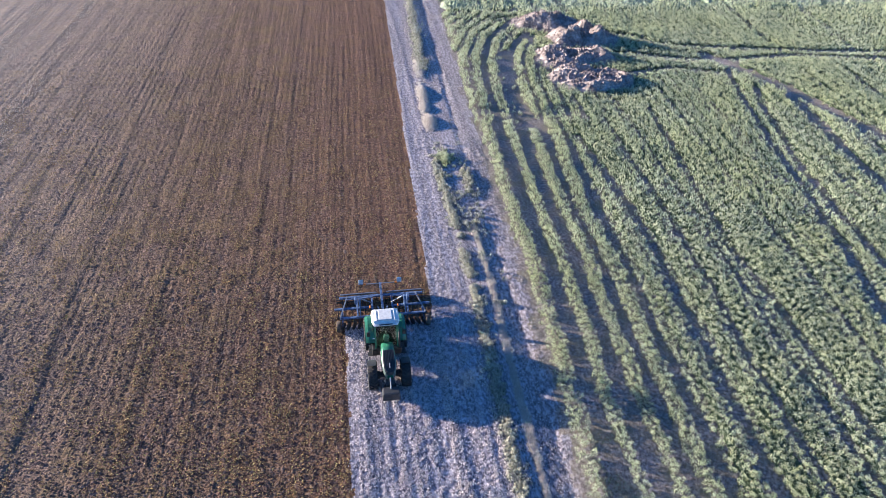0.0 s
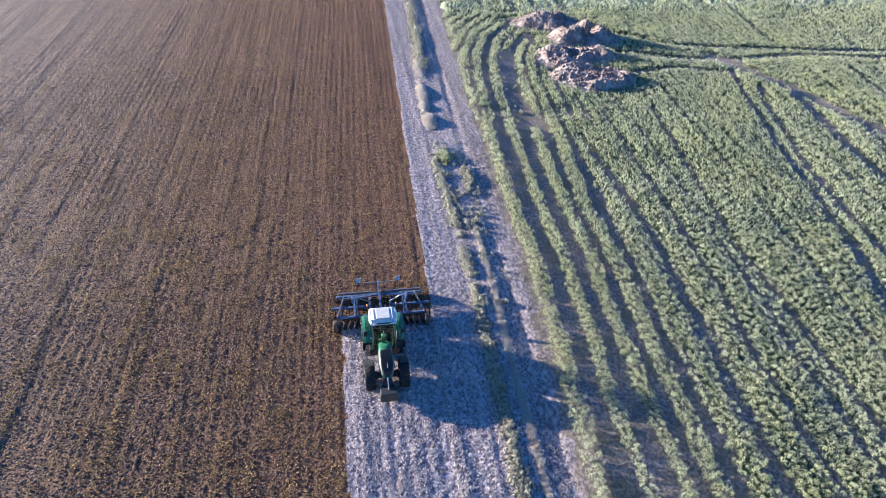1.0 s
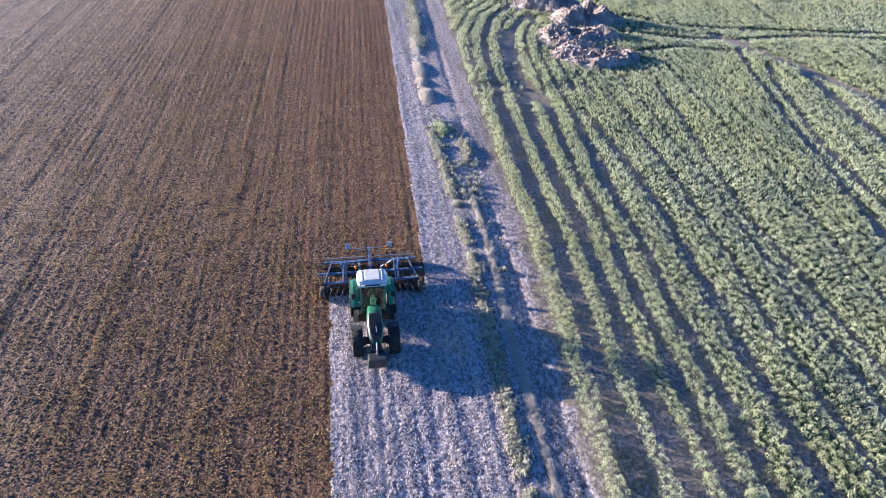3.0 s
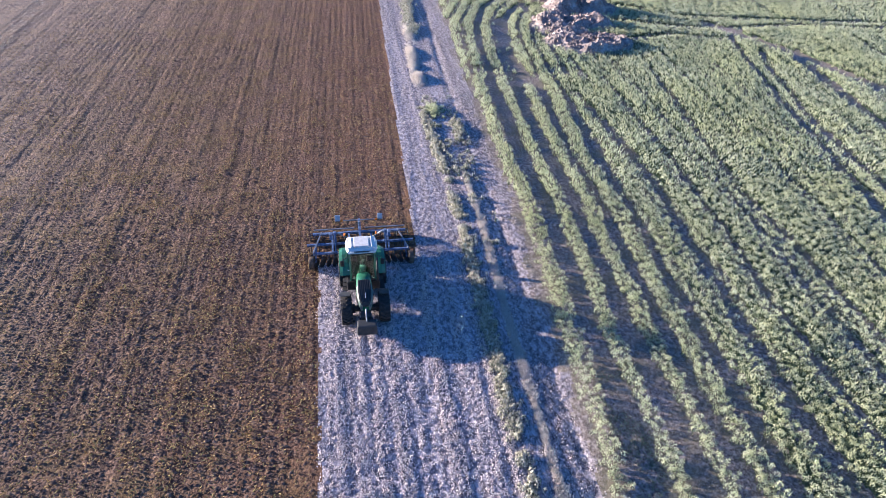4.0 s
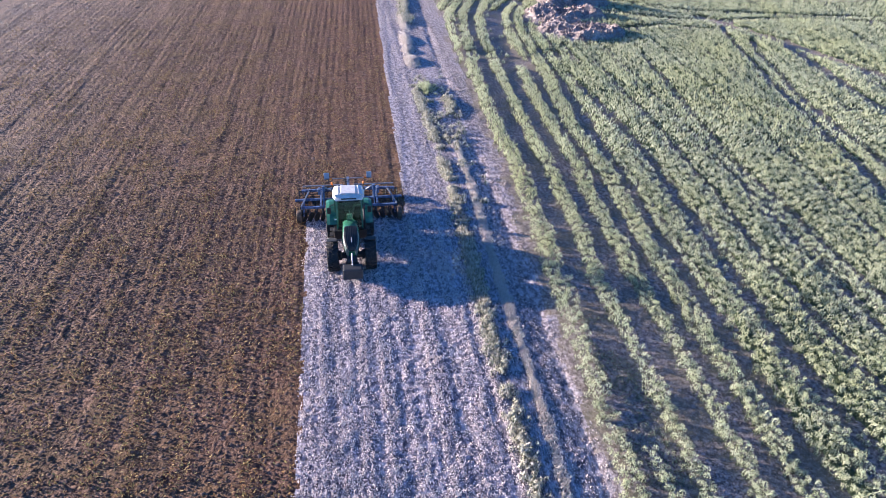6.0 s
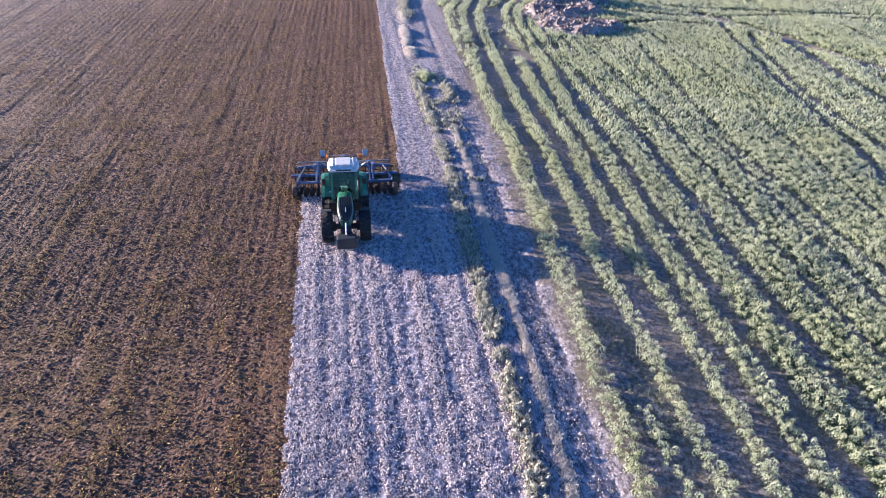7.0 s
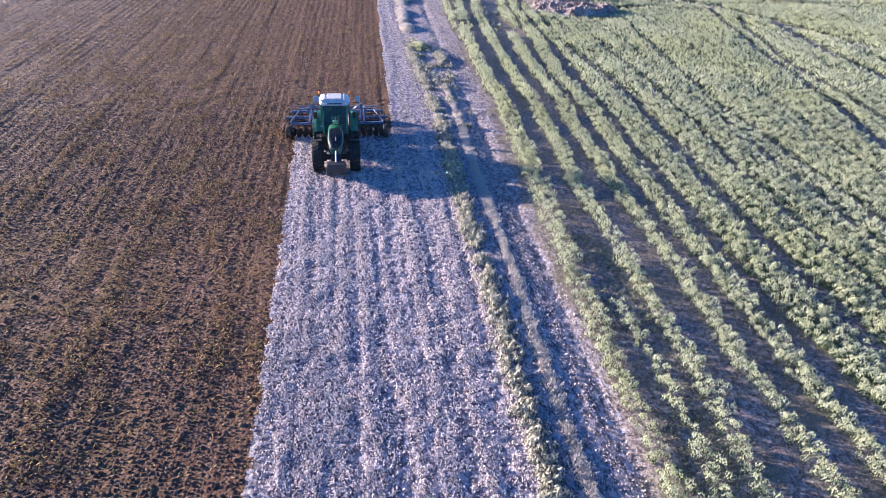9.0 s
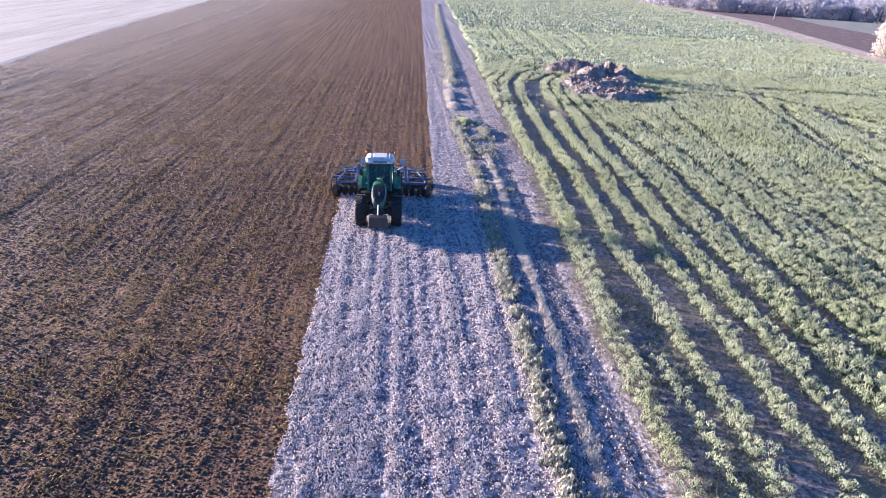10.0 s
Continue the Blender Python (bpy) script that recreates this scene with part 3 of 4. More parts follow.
py = rng.uniform(29, 50, n)
px = rng.uniform(8.3, 10.9, n)
keep = vnoise(px, py, 0.8, 38) > 0.6
px, py = px[keep], py[keep]
n = len(px)
tagged(plants("scattered_weeds", px, py, ground_height(px, py), rng.uniform(0.15, 0.36, n), rng.uniform(0.1, 0.17, n), 14, [M_WEED, M_STALK_SHADE], 0.9, 1.6),
       "scattered frosted weeds on the grassy track", "weeds", kind="stuff")

# weeds left standing between the ruts farther along the track
n = 2000
py = 64 + 150 * rng.random(n) ** 1.4
px = line_x(py, [(60, 9.3), (85, 10.6), (160, 13.6), (225, 17)]) + rng.normal(0, 0.35, n)
tagged(plants("track_weeds", px, py, ground_height(px, py), rng.uniform(0.1, 0.22, n), rng.uniform(0.12, 0.24, n), 8, [M_WEED, M_STALK_SHADE]),
       "olive frosted weeds between the wheel ruts", "weeds", kind="stuff")
n = 5000
py = 60 + 200 * rng.random(n) ** 1.3
k = rng.random(n)
px = line_x(py, VERGE_IN) * (1 - k) + line_x(py, VERGE_OUT) * k
tagged(tufts("verge_grass", px, py, np.full(n, 0.24), 3, 0.12, 0.07, 0.8, M_STRAWPALE, 0.3),
       "pale frosted grass on the field verge", "grass", kind="stuff")
# leaf litter and seedlings in the bare wheel tracks of the crop
px, py = scatter(10.5, 22, -4, 60, 110)
keep = (crop_density(px, py) < 0.3) & (px > line_x(py, CROP_EDGE)) & (rng.random(len(px)) < 0.1 + 0.6 * vnoise(px, py, 0.6, 29))
px, py = px[keep], py[keep]
tagged(tufts("crop_litter", px, py, ground_height(px, py), 2, 0.08, 0.035, 1.1, M_LITTER, 0.08),
       "frosted leaf litter and seedlings in the wheel tracks", "leaf litter", kind="stuff")

px, py = scatter(11.2, 14.2, -3, 19, 60)
keep = (vnoise(px, py, 0.5, 45) > 0.35) & (crop_density(px, py) < 0.3) & (px > line_x(py, ROWS[0][0])) & (px < line_x(py, ROWS[2][0]))
px, py = px[keep], py[keep]
tagged(tufts("low_weeds", px, py, ground_height(px, py), 4, 0.11, 0.04, 0.8, M_WEEDLOW, 0.08),
       "low dark green weeds between the crop rows", "weeds", kind="stuff")

# the standing crop: fine near the camera, coarser far off
def crop(name, x0, x1, y0, y1, per_m2, leaves, height, radius, keep_fn=None, leaf=1.0):
    px, py = spread(x0, x1, y0, y1, per_m2 ** -0.5)
    keep = rng.random(len(px)) < crop_density(px, py)
    if keep_fn is not None:
        keep &= keep_fn(px, py)
    px, py = px[keep], py[keep]
    tall = (0.7 + 0.6 * vnoise(px, py, 0.3, 27)) * (0.6 + 0.4 * np.clip(1.2 * crop_density(px, py), 0, 1))
    n = len(px)
    ob = plants(name, px, py, ground_height(px, py), height * tall * rng.uniform(0.65, 1.25, n), radius * rng.uniform(0.75, 1.2, n), leaves, [M_LEAF, M_STALK_SHADE], leaf)
    return tagged(ob, "green cover crop with frosted leaves in rows", "crop", kind="stuff")


def canopy(x0, x1, y0, y1, step, height, rough, shrink, keep_fn, mat):
    """The closed lower leaf layer of the crop as one uneven surface with real gaps at the seams."""
    ax, ay = np.arange(x0, x1, step), np.arange(y0, y1, step)
    X, Y = np.meshgrid(ax, ay)
    X, Y = X + rng.uniform(-0.3, 0.3, X.shape) * step, Y + rng.uniform(-0.3, 0.3, X.shape) * step
    d = crop_density(X, Y)
    d = np.clip(d, 0, 1.05)
    for _ in range(shrink):
        e = np.pad(d, 1, mode="edge")
        d = np.minimum.reduce([d, e[:-2, 1:-1], e[2:, 1:-1], e[1:-1, :-2], e[1:-1, 2:]])
    tall = height * (0.7 + 0.6 * vnoise(X, Y, 0.3, 27)) * (1 + rough * (vnoise(X, Y, 4.3, 73) - 0.5)) + 0.08
    Z = ground_height(X, Y) - 0.08 + np.clip((d - 0.3) / 0.7, 0, 1) * tall
    Z -= 0.5 * np.clip(1 - (Y - y0) / 1.5, 0, 1) * (y0 > 1)
    n = len(ax)
    q = (np.arange(n - 1)[None, :] + n * np.arange(len(ay) - 1)[:, None])
    d = np.where(X < line_x(Y, DENSE_FROM), 0, d)
    full = np.maximum.reduce([d[:-1, :-1], d[1:, :-1], d[:-1, 1:], d[1:, 1:]]) > 0.3
    q = q[full & keep_fn(X[:-1, :-1], Y[:-1, :-1])]
    f = np.stack([q, q + 1, q + n + 1, q + n], 1)
    used, back = np.unique(f, return_inverse=True)
    v = np.stack([X.ravel(), Y.ravel(), Z.ravel()], 1)[used]
    ob = mesh_object("crop_canopy", v, back.reshape(f.shape), [mat], smooth=False)
    return tagged(ob, "closed green leaf layer of the frosted cover crop", "crop", kind="stuff")


canopy(10.4, 52, -10, 40.2, 0.17, 0.11, 1.1, 2, lambda x, y: x < 22 + 0.85 * y, M_UNDER_SHADE)
canopy(12, 95, 40, 86, 0.24, 0.16, 1.0, 1, lambda x, y: x < 34 + 0.9 * y, M_UNDER_SHADE)
canopy(14, 131, 82.0, 330, 0.62, 0.36, 1.0, 0, lambda x, y: x < 131, M_HAZED_CANOPY)
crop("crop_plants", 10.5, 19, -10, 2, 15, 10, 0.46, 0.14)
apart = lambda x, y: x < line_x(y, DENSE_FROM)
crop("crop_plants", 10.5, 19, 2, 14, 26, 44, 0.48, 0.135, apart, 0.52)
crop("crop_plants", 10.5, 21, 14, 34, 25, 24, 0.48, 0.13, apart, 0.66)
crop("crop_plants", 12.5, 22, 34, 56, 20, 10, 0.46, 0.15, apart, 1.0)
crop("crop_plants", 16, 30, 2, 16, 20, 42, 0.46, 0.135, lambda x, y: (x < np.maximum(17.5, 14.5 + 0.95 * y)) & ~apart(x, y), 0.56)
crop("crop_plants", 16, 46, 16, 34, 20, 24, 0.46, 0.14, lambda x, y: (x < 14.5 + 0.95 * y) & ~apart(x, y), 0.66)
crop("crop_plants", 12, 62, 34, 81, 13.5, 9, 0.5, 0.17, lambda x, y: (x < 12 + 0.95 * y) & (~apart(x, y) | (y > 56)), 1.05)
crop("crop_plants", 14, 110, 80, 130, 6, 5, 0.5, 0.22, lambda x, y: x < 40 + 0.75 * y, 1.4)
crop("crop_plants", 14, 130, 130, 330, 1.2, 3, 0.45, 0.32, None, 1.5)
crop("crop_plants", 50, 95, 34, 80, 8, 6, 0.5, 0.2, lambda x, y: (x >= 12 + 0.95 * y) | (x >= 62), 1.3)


# ---- manure heaps ----
def heap(x, y, rx, ry, hz, seed):
    nu, nv = 72, 44
    a = np.linspace(0, 2 * np.pi, nu, endpoint=False)
    r = np.linspace(0, 1, nv) ** 0.85
    R, A = np.meshgrid(r, a, indexing="ij")
    lx, ly = R * np.cos(A) * rx * 1.05, R * np.sin(A) * ry * 1.15
    wx, wy = lx + x, ly + y
    edge = 1 + 0.35 * (vnoise(np.cos(A) * 3 + seed, np.sin(A) * 3, 1.0, 30) - 0.5)
    lx, ly = lx * edge, ly * edge
    bulge = np.clip(1 - R ** 1.9, 0, 1) ** 0.8
    peak = np.clip(1.9 * (vnoise(wx, wy, 0.62, 31 + seed) - 0.25), 0, 1.2)
    lump = 0.35 + 0.8 * peak + 0.35 * (1 - 2 * np.abs(vnoise(wx, wy, 1.1, 41 + seed) - 0.5))
    lz = hz * bulge * lump + (0.36 * (vnoise(wx, wy, 2.0, 61) - 0.5) + 0.22 * (vnoise(wx, wy, 4.5, 62) - 0.5)) * np.clip(1.2 - R, 0, 1) - 0.05 * (R > 0.99)
    v = np.stack([lx.ravel(), ly.ravel(), lz.ravel()], 1)
    i, j = np.meshgrid(np.arange(nv - 1), np.arange(nu), indexing="ij")
    i, j = i.ravel(), j.ravel()
    f = np.stack([i * nu + j, (i + 1) * nu + j, (i + 1) * nu + (j + 1) % nu, i * nu + (j + 1) % nu], 1)
    # crumbled lumps all over it, joined into the same mesh
    n = 800
    pick = rng.integers(nu, len(v) - nu * 3, n)
    c = v[pick] + rng.normal(0, 0.05, (n, 3))
    sz = rng.uniform(0.06, 0.2, n) ** 1.0
    unit = np.array([(1, 0, -0.3), (0, 1, -0.3), (-1, 0, -0.3), (0, -1, -0.3), (0, 0, 0.9)])
    lv = unit[None] * rng.uniform(0.6, 1.4, (n, 5, 1)) * sz[:, None, None] + rng.normal(0, 0.25, (n, 5, 3)) * sz[:, None, None] + c[:, None]
    quad = np.array([(0, 1, 4, 4), (1, 2, 4, 4), (2, 3, 4, 4), (3, 0, 4, 4)])[:, :3]
    lf = (quad[None] + 5 * np.arange(n)[:, None, None]).reshape(-1, 3)
    h = new("manure_heap")
    h.location = (x, y, 0)
    mesh_object("mound", v, np.concatenate([f[:, [0, 1, 2]], f[:, [0, 2, 3]]]), [M_HEAP]).parent = h
    crumbs = mesh_object("crumbled_manure", lv.reshape(-1, 3), lf, [M_HEAP])
    crumbs.parent = h
    tagged(crumbs, "crumbled lumps of frosted manure", kind="stuff")
    return tagged(h, "lumpy brown manure heap dusted with frost in the crop", "manure heap", group="manure heaps in the crop")


for k, spec in enumerate(HEAPS):
    heap(*spec, k * 3)


# ---- machine helpers ----
def plain(name, color, rough=0.5, metal=0.0, spec=0.5, worn=0.12, scale=6.0):
    lo, hi = tuple(c * (1 - worn * 2) for c in color), tuple(min(1, c * (1 + worn)) for c in color)
    return surface(name, [(0.35, lo), (0.65, hi)], scale, 40.0, 0.3, rough, metal, spec=spec)


P_GREEN = plain("green_paint", (0.034, 0.145, 0.09), 0.25)
P_DARK = plain("dark_grey_metal", (0.035, 0.037, 0.04), 0.6)
P_BLACK = plain("black_plastic", (0.018, 0.018, 0.02), 0.5)
P_WHITE = plain("white_roof_plastic", (0.66, 0.65, 0.63), 0.5, worn=0.1)
P_BLUE = plain("blue_paint", (0.12, 0.175, 0.3), 0.4, worn=0.4)
P_STEEL = plain("bare_steel", (0.3, 0.32, 0.35), 0.45, 0.6)
P_RUBBER = plain("muddy_rubber", (0.03, 0.028, 0.028), 0.85, worn=0.3)
P_MUD = plain("earthy_rubber", (0.12, 0.085, 0.06), 0.9, worn=0.35)
P_RIM = plain("grey_rim", (0.3, 0.3, 0.29), 0.5)
P_AMBER = plain("amber_lens", (0.75, 0.22, 0.03), 0.25)
P_BOARD = plain("pale_board", (0.5, 0.54, 0.6), 0.5)
P_LAMP = plain("lamp_glass", (0.75, 0.75, 0.72), 0.15)
P_SEAT = plain("seat_fabric", (0.07, 0.085, 0.08), 0.9)
P_TRIM = plain("grey_green_trim", (0.1, 0.14, 0.12), 0.4)
P_SILVER = plain("light_grey_panel", (0.5, 0.5, 0.5), 0.45)
P_GLASS = bpy.data.materials.new("tinted_cab_glass")
P_GLASS.use_nodes = True
pg = P_GLASS.node_tree.nodes["Principled BSDF"]
pg.inputs["Base Color"].default_value = (0.16, 0.36, 0.29, 1)
pg.inputs["Roughness"].default_value, pg.inputs["IOR"].default_value = 0.03, 1.45
pg.inputs["Transmission Weight"].default_value = 1.0


def part(name, bm, material, parent, label="", smooth=False):
    """Links a bmesh as one mesh object under a thing or a part."""
    me = bpy.data.meshes.new(name)
    bmesh.ops.recalc_face_normals(bm, faces=bm.faces)
    bm.to_mesh(me)
    bm.free()
    me.materials.append(material)
    if smooth:
        me.polygons.foreach_set("use_smooth", [True] * len(me.polygons))
    ob = new(name, me)
    ob.parent = parent
    return tagged(ob, label) if label else ob


def bx(bm, c, s, bevel=0.0, rot=(0, 0, 0), taper=None):
    """A box with centre c and size s, rounded by bevel; taper scales its top in x and y."""
    r = bmesh.ops.create_cube(bm, size=1)
    vs = r["verts"]
    for v in vs:
        if taper and v.co.z > 0:
            v.co.x *= taper[0]
            v.co.y *= taper[1]
        v.co = Vector((v.co.x * s[0], v.co.y * s[1], v.co.z * s[2]))
    if bevel:
        es = list({e for v in vs for e in v.link_edges})
        out = bmesh.ops.bevel(bm, geom=vs + es, offset=bevel, segments=2, profile=0.6, affect="EDGES")
        vs = list({v for f in out["faces"] for v in f.verts} | {v for v in vs if v.is_valid})
    m = Matrix.Translation(c) @ Euler([radians(a) for a in rot]).to_matrix().to_4x4()
    bmesh.ops.transform(bm, matrix=m, verts=vs)
    return bm


def rod(bm, p, q, r, n=10, r2=None):
    """A round bar from p to q."""
    p, q = Vector(p), Vector(q)
    d = q - p
    m = Matrix.Translation((p + q) / 2) @ d.to_track_quat("Z", "Y").to_matrix().to_4x4()
    bmesh.ops.create_cone(bm, cap_ends=True, segments=n, radius1=r, radius2=r if r2 is None else r2, depth=d.length, matrix=m)
    return bm


def bar(bm, p, q, w, h, bevel=0.008):
    """A square tube from p to q."""
    p, q = Vector(p), Vector(q)
    d = q - p
    a = bmesh.new()
    bx(a, (0, 0, 0), (w, h, d.length), bevel)
    a.transform(Matrix.Translation((p + q) / 2) @ d.to_track_quat("Z", "Y").to_matrix().to_4x4())
    me = bpy.data.meshes.new("tmp")
    a.to_mesh(me)
    a.free()
    bm.from_mesh(me)
    bpy.data.meshes.remove(me)
    return bm


def lathe_x(bm, profile, n=36):
    """A body of revolution round the x axis; profile: (x, r)."""
    rings = [[bm.verts.new((x, r * math.cos(2 * math.pi * k / n), r * math.sin(2 * math.pi * k / n))) for k in range(n)] for x, r in profile]
    for a, b in zip(rings, rings[1:]):
        for k in range(n):
            bm.faces.new((a[k], a[(k + 1) % n], b[(k + 1) % n], b[k]))
    return bm


def loft(bm, sections, close=True):
    """Skin through closed sections, each a list of points."""
    rings = [[bm.verts.new(p) for p in sec] for sec in sections]
    n = len(rings[0])
    for a, b in zip(rings, rings[1:]):
        for k in range(n):
            bm.faces.new((a[k], a[(k + 1) % n], b[(k + 1) % n], b[k]))
    if close:
        bm.faces.new(rings[0])
        bm.faces.new(rings[-1][::-1])
    return bm


def empty(name, x, y, z, **tags):
    e = new(name)
    e.location = (x, y, z)
    return tagged(e, **tags)


def wheel(parent, name, x, y, radius, width, lugs=True, rubber=None):
    """A wheel with a treaded tyre, a dished rim and a hub."""
    w, r = width / 2, radius
    bm = bmesh.new()
    rim = r * 0.58
    lathe_x(bm, [(-w * 0.75, rim), (-w * 0.95, rim * 1.12), (-w, r * 0.8), (-w * 0.92, r * 0.93), (-w * 0.6, r * 0.965), (0, r * 0.975),
                 (w * 0.6, r * 0.965), (w * 0.92, r * 0.93), (w, r * 0.8), (w * 0.95, rim * 1.12), (w * 0.75, rim)], 40)
    if lugs:
        count = 20
        for k in range(count):
            for side in (-1, 1):
                a = bmesh.new()
                bx(a, (side * w * 0.5, 0, r * 0.985), (w * 1.05, 0.075, 0.07), 0.0, (0, side * 5, side * 32))
                a.transform(Matrix.Rotation(2 * math.pi * (k + 0.25 * side) / count, 4, "X"))
                me = bpy.data.meshes.new("tmp")
                a.to_mesh(me)
                a.free()
                bm.from_mesh(me)
                bpy.data.meshes.remove(me)
    hub = new(name)
    hub.parent = parent
    hub.location = (x, y, r)
    part("tyre", bm, rubber or P_RUBBER, hub, "dark muddy tractor tyre with deep lugs" if lugs else "earth-covered gauge tyre")
    bm = bmesh.new()
    lathe_x(bm, [(-w * 0.75, rim), (-w * 0.7, rim * 0.92), (-w * 0.25, rim * 0.8), (-w * 0.2, rim * 0.3), (-w * 0.45, rim * 0.25), (-w * 0.45, 0.01)], 28)
    lathe_x(bm, [(w * 0.75, rim), (w * 0.7, rim * 0.92), (w * 0.25, rim * 0.8), (w * 0.2, rim * 0.3), (w * 0.45, rim * 0.25), (w * 0.45, 0.01)], 28)
    part("rim", bm, P_RIM, hub, "grey steel rim", True)
    return hub


# ---- tractor: forward is -y, origin on the ground under the rear axle ----
def tractor(x, y):
    t = empty("tractor", x, y, 0.0, label="green four-wheel tractor with white cab roof working frosted stubble", category="tractor")
    fy = -2.85
    for side in (-1, 1):
        wheel(t, "rear_wheel", side * 0.92, 0, 0.95, 0.6)
        wheel(t, "front_wheel", side * 0.92, fy, 0.74, 0.54)
    bm = bmesh.new()
    bx(bm, (0, -0.3, 0.95), (0.62, 1.6, 0.55), 0.05)
    bx(bm, (0, -2.2, 0.92), (0.48, 2.6, 0.4), 0.04)
    part("chassis", bm, P_DARK, t)
    bm = bmesh.new()
    rod(bm, (-0.7, 0, 0.95), (0.7, 0, 0.95), 0.17, 14)
    part("rear_axle", bm, P_DARK, t)
    bm = bmesh.new()
    bar(bm, (-0.7, fy, 0.72), (0.7, fy, 0.72), 0.2, 0.22)
    for side in (-1, 1):
        bx(bm, (side * 0.58, fy, 0.74), (0.16, 0.26, 0.42), 0.03)
        rod(bm, (side * 0.2, fy + 0.22, 0.7), (side * 0.6, fy + 0.2, 0.74), 0.03)
    part("front_axle", bm, P_DARK, t)
    bm = bmesh.new()
    bx(bm, (0, -2.3, 1.3), (0.6, 2.0, 0.5), 0.04)
    for side in (-1, 1):
        rod(bm, (side * 0.33, -2.6, 1.15), (side * 0.33, -1.6, 1.2), 0.07)
    part("engine", bm, P_BLACK, t)

    # hood: green shell behind, ribbed black panel in front
    def section(y, half, top, low, drop):
        return [(-half, y, low), (-half * 1.02, y, low + (top - low) * 0.55), (-half * 0.9, y, top - drop), (-half * 0.55, y, top - 0.015), (0, y, top),
                (half * 0.55, y, top - 0.015), (half * 0.9, y, top - drop), (half * 1.02, y, low + (top - low) * 0.55), (half, y, low)]
    bm = bmesh.new()
    loft(bm, [section(-1.55, 0.36, 1.96, 1.35, 0.1), section(-2.0, 0.38, 1.94, 1.32, 0.1), section(-2.6, 0.4, 1.86, 1.25, 0.11),
              section(-3.1, 0.36, 1.73, 1.15, 0.13), section(-3.36, 0.27, 1.58, 1.1, 0.16), section(-3.42, 0.2, 1.45, 1.12, 0.14)])
    hood = part("hood", bm, P_GREEN, t, "rounded green engine hood", True)
    bm = bmesh.new()
    top = lambda yy: np.interp(-yy, [1.55, 2.0, 2.6, 3.1, 3.36, 3.43], [1.96, 1.94, 1.86, 1.73, 1.58, 1.46])
    stations = (-2.1, -2.4, -2.7, -3.0, -3.22, -3.36, -3.43)
    loft(bm, [[(-k, yy, top(yy) - 0.02), (-k * 0.55, yy, top(yy) + 0.012), (0, yy, top(yy) + 0.025), (k * 0.55, yy, top(yy) + 0.012), (k, yy, top(yy) - 0.02), (0, yy, top(yy) - 0.08)]
              for yy, k in zip(stations, (0.3, 0.315, 0.325, 0.31, 0.27, 0.21, 0.15))])
    grille = part("grille", bm, P_BLACK, hood, "black ribbed air intake panel")
    for k in range(7):
        bm = bmesh.new()
        gx0 = (k - 3) * 0.085
        loft(bm, [[(gx0 * w - 0.012, yy, top(yy)), (gx0 * w - 0.012, yy, top(yy) + 0.05 - abs(gx0) * 0.08), (gx0 * w + 0.012, yy, top(yy) + 0.05 - abs(gx0) * 0.08), (gx0 * w + 0.012, yy, top(yy))]
                  for yy, w in zip(stations[:-1], (1, 1, 1, 0.97, 0.86, 0.66))])
        part("rib", bm, P_DARK, hood)
    bm = bmesh.new()
    bx(bm, (0.02, -3.06, 1.8), (0.035, 0.3, 0.02), 0.006, (14, 0, 0))
    part("hood_emblem", bm, P_SILVER, hood, "small bright strip on the hood")
    for side in (-1, 1):
        bm = bmesh.new()
        loft(bm, [[(side * k * 0.98, yy, top(yy) - 0.05), (side * (k + 0.05), yy, top(yy) - 0.1), (side * (k + 0.06), yy, top(yy) - 0.34), (side * k * 0.9, yy, top(yy) - 0.3)]
                  for yy, k in zip(stations[1:], (0.325, 0.335, 0.32, 0.28, 0.22, 0.16))])
        part("grille_trim", bm, P_TRIM, hood, "light grey trim beside the intake")
        bm = bmesh.new()
        bx(bm, (side * 0.2, -3.4, 1.42), (0.14, 0.06, 0.12), 0.02)
        part("headlight", bm, P_TRIM, hood)
        bm = bmesh.new()
        for k in range(5):
            bx(bm, (side * 0.415, -2.2 - 0.22 * k, 1.42), (0.015, 0.13, 0.22), 0.004)
        part("side_vent", bm, P_BLACK, hood)
    # exhaust beside the cab
    bm = bmesh.new()
    rod(bm, (0.72, -1.36, 1.2), (0.72, -1.3, 2.4), 0.06, 14)
    rod(bm, (0.72, -1.3, 2.4), (0.74, -1.24, 2.6), 0.045, 14)
    part("exhaust_pipe", bm, P_BLACK, t, "black upright exhaust pipe", True)

    # front linkage and weight
    bm = bmesh.new()
    bx(bm, (0, -3.62, 0.85), (0.5, 0.28, 0.42), 0.03)
    for side in (-1, 1):
        bar(bm, (side * 0.28, -3.5, 0.72), (side * 0.3, -3.98, 0.62), 0.07, 0.11)
    part("front_linkage", bm, P_DARK, t)
    bm = bmesh.new()
    rod(bm, (0, -3.52, 1.35), (0, -4.0, 0.98), 0.035)
    part("top_link", bm, P_STEEL, t, "bright steel top link")
    bm = bmesh.new()
    bx(bm, (0, -4.1, 0.7), (0.98, 0.58, 0.56), 0.07, taper=(0.94, 0.82))
    part("front_weight", bm, P_DARK, t, "dark grey cast front weight block")

    # mudguards
    for side in (-1, 1):
        bm = bmesh.new()
        secs = []
        for a in np.linspace(20, 168, 13):
            ca, sa = math.cos(radians(a)), math.sin(radians(a))
            ri, ro = 1.03, 1.075
            secs.append([(side * 0.55, -ca * ri, 0.95 + sa * ri), (side * 0.55, -ca * ro, 0.95 + sa * ro),
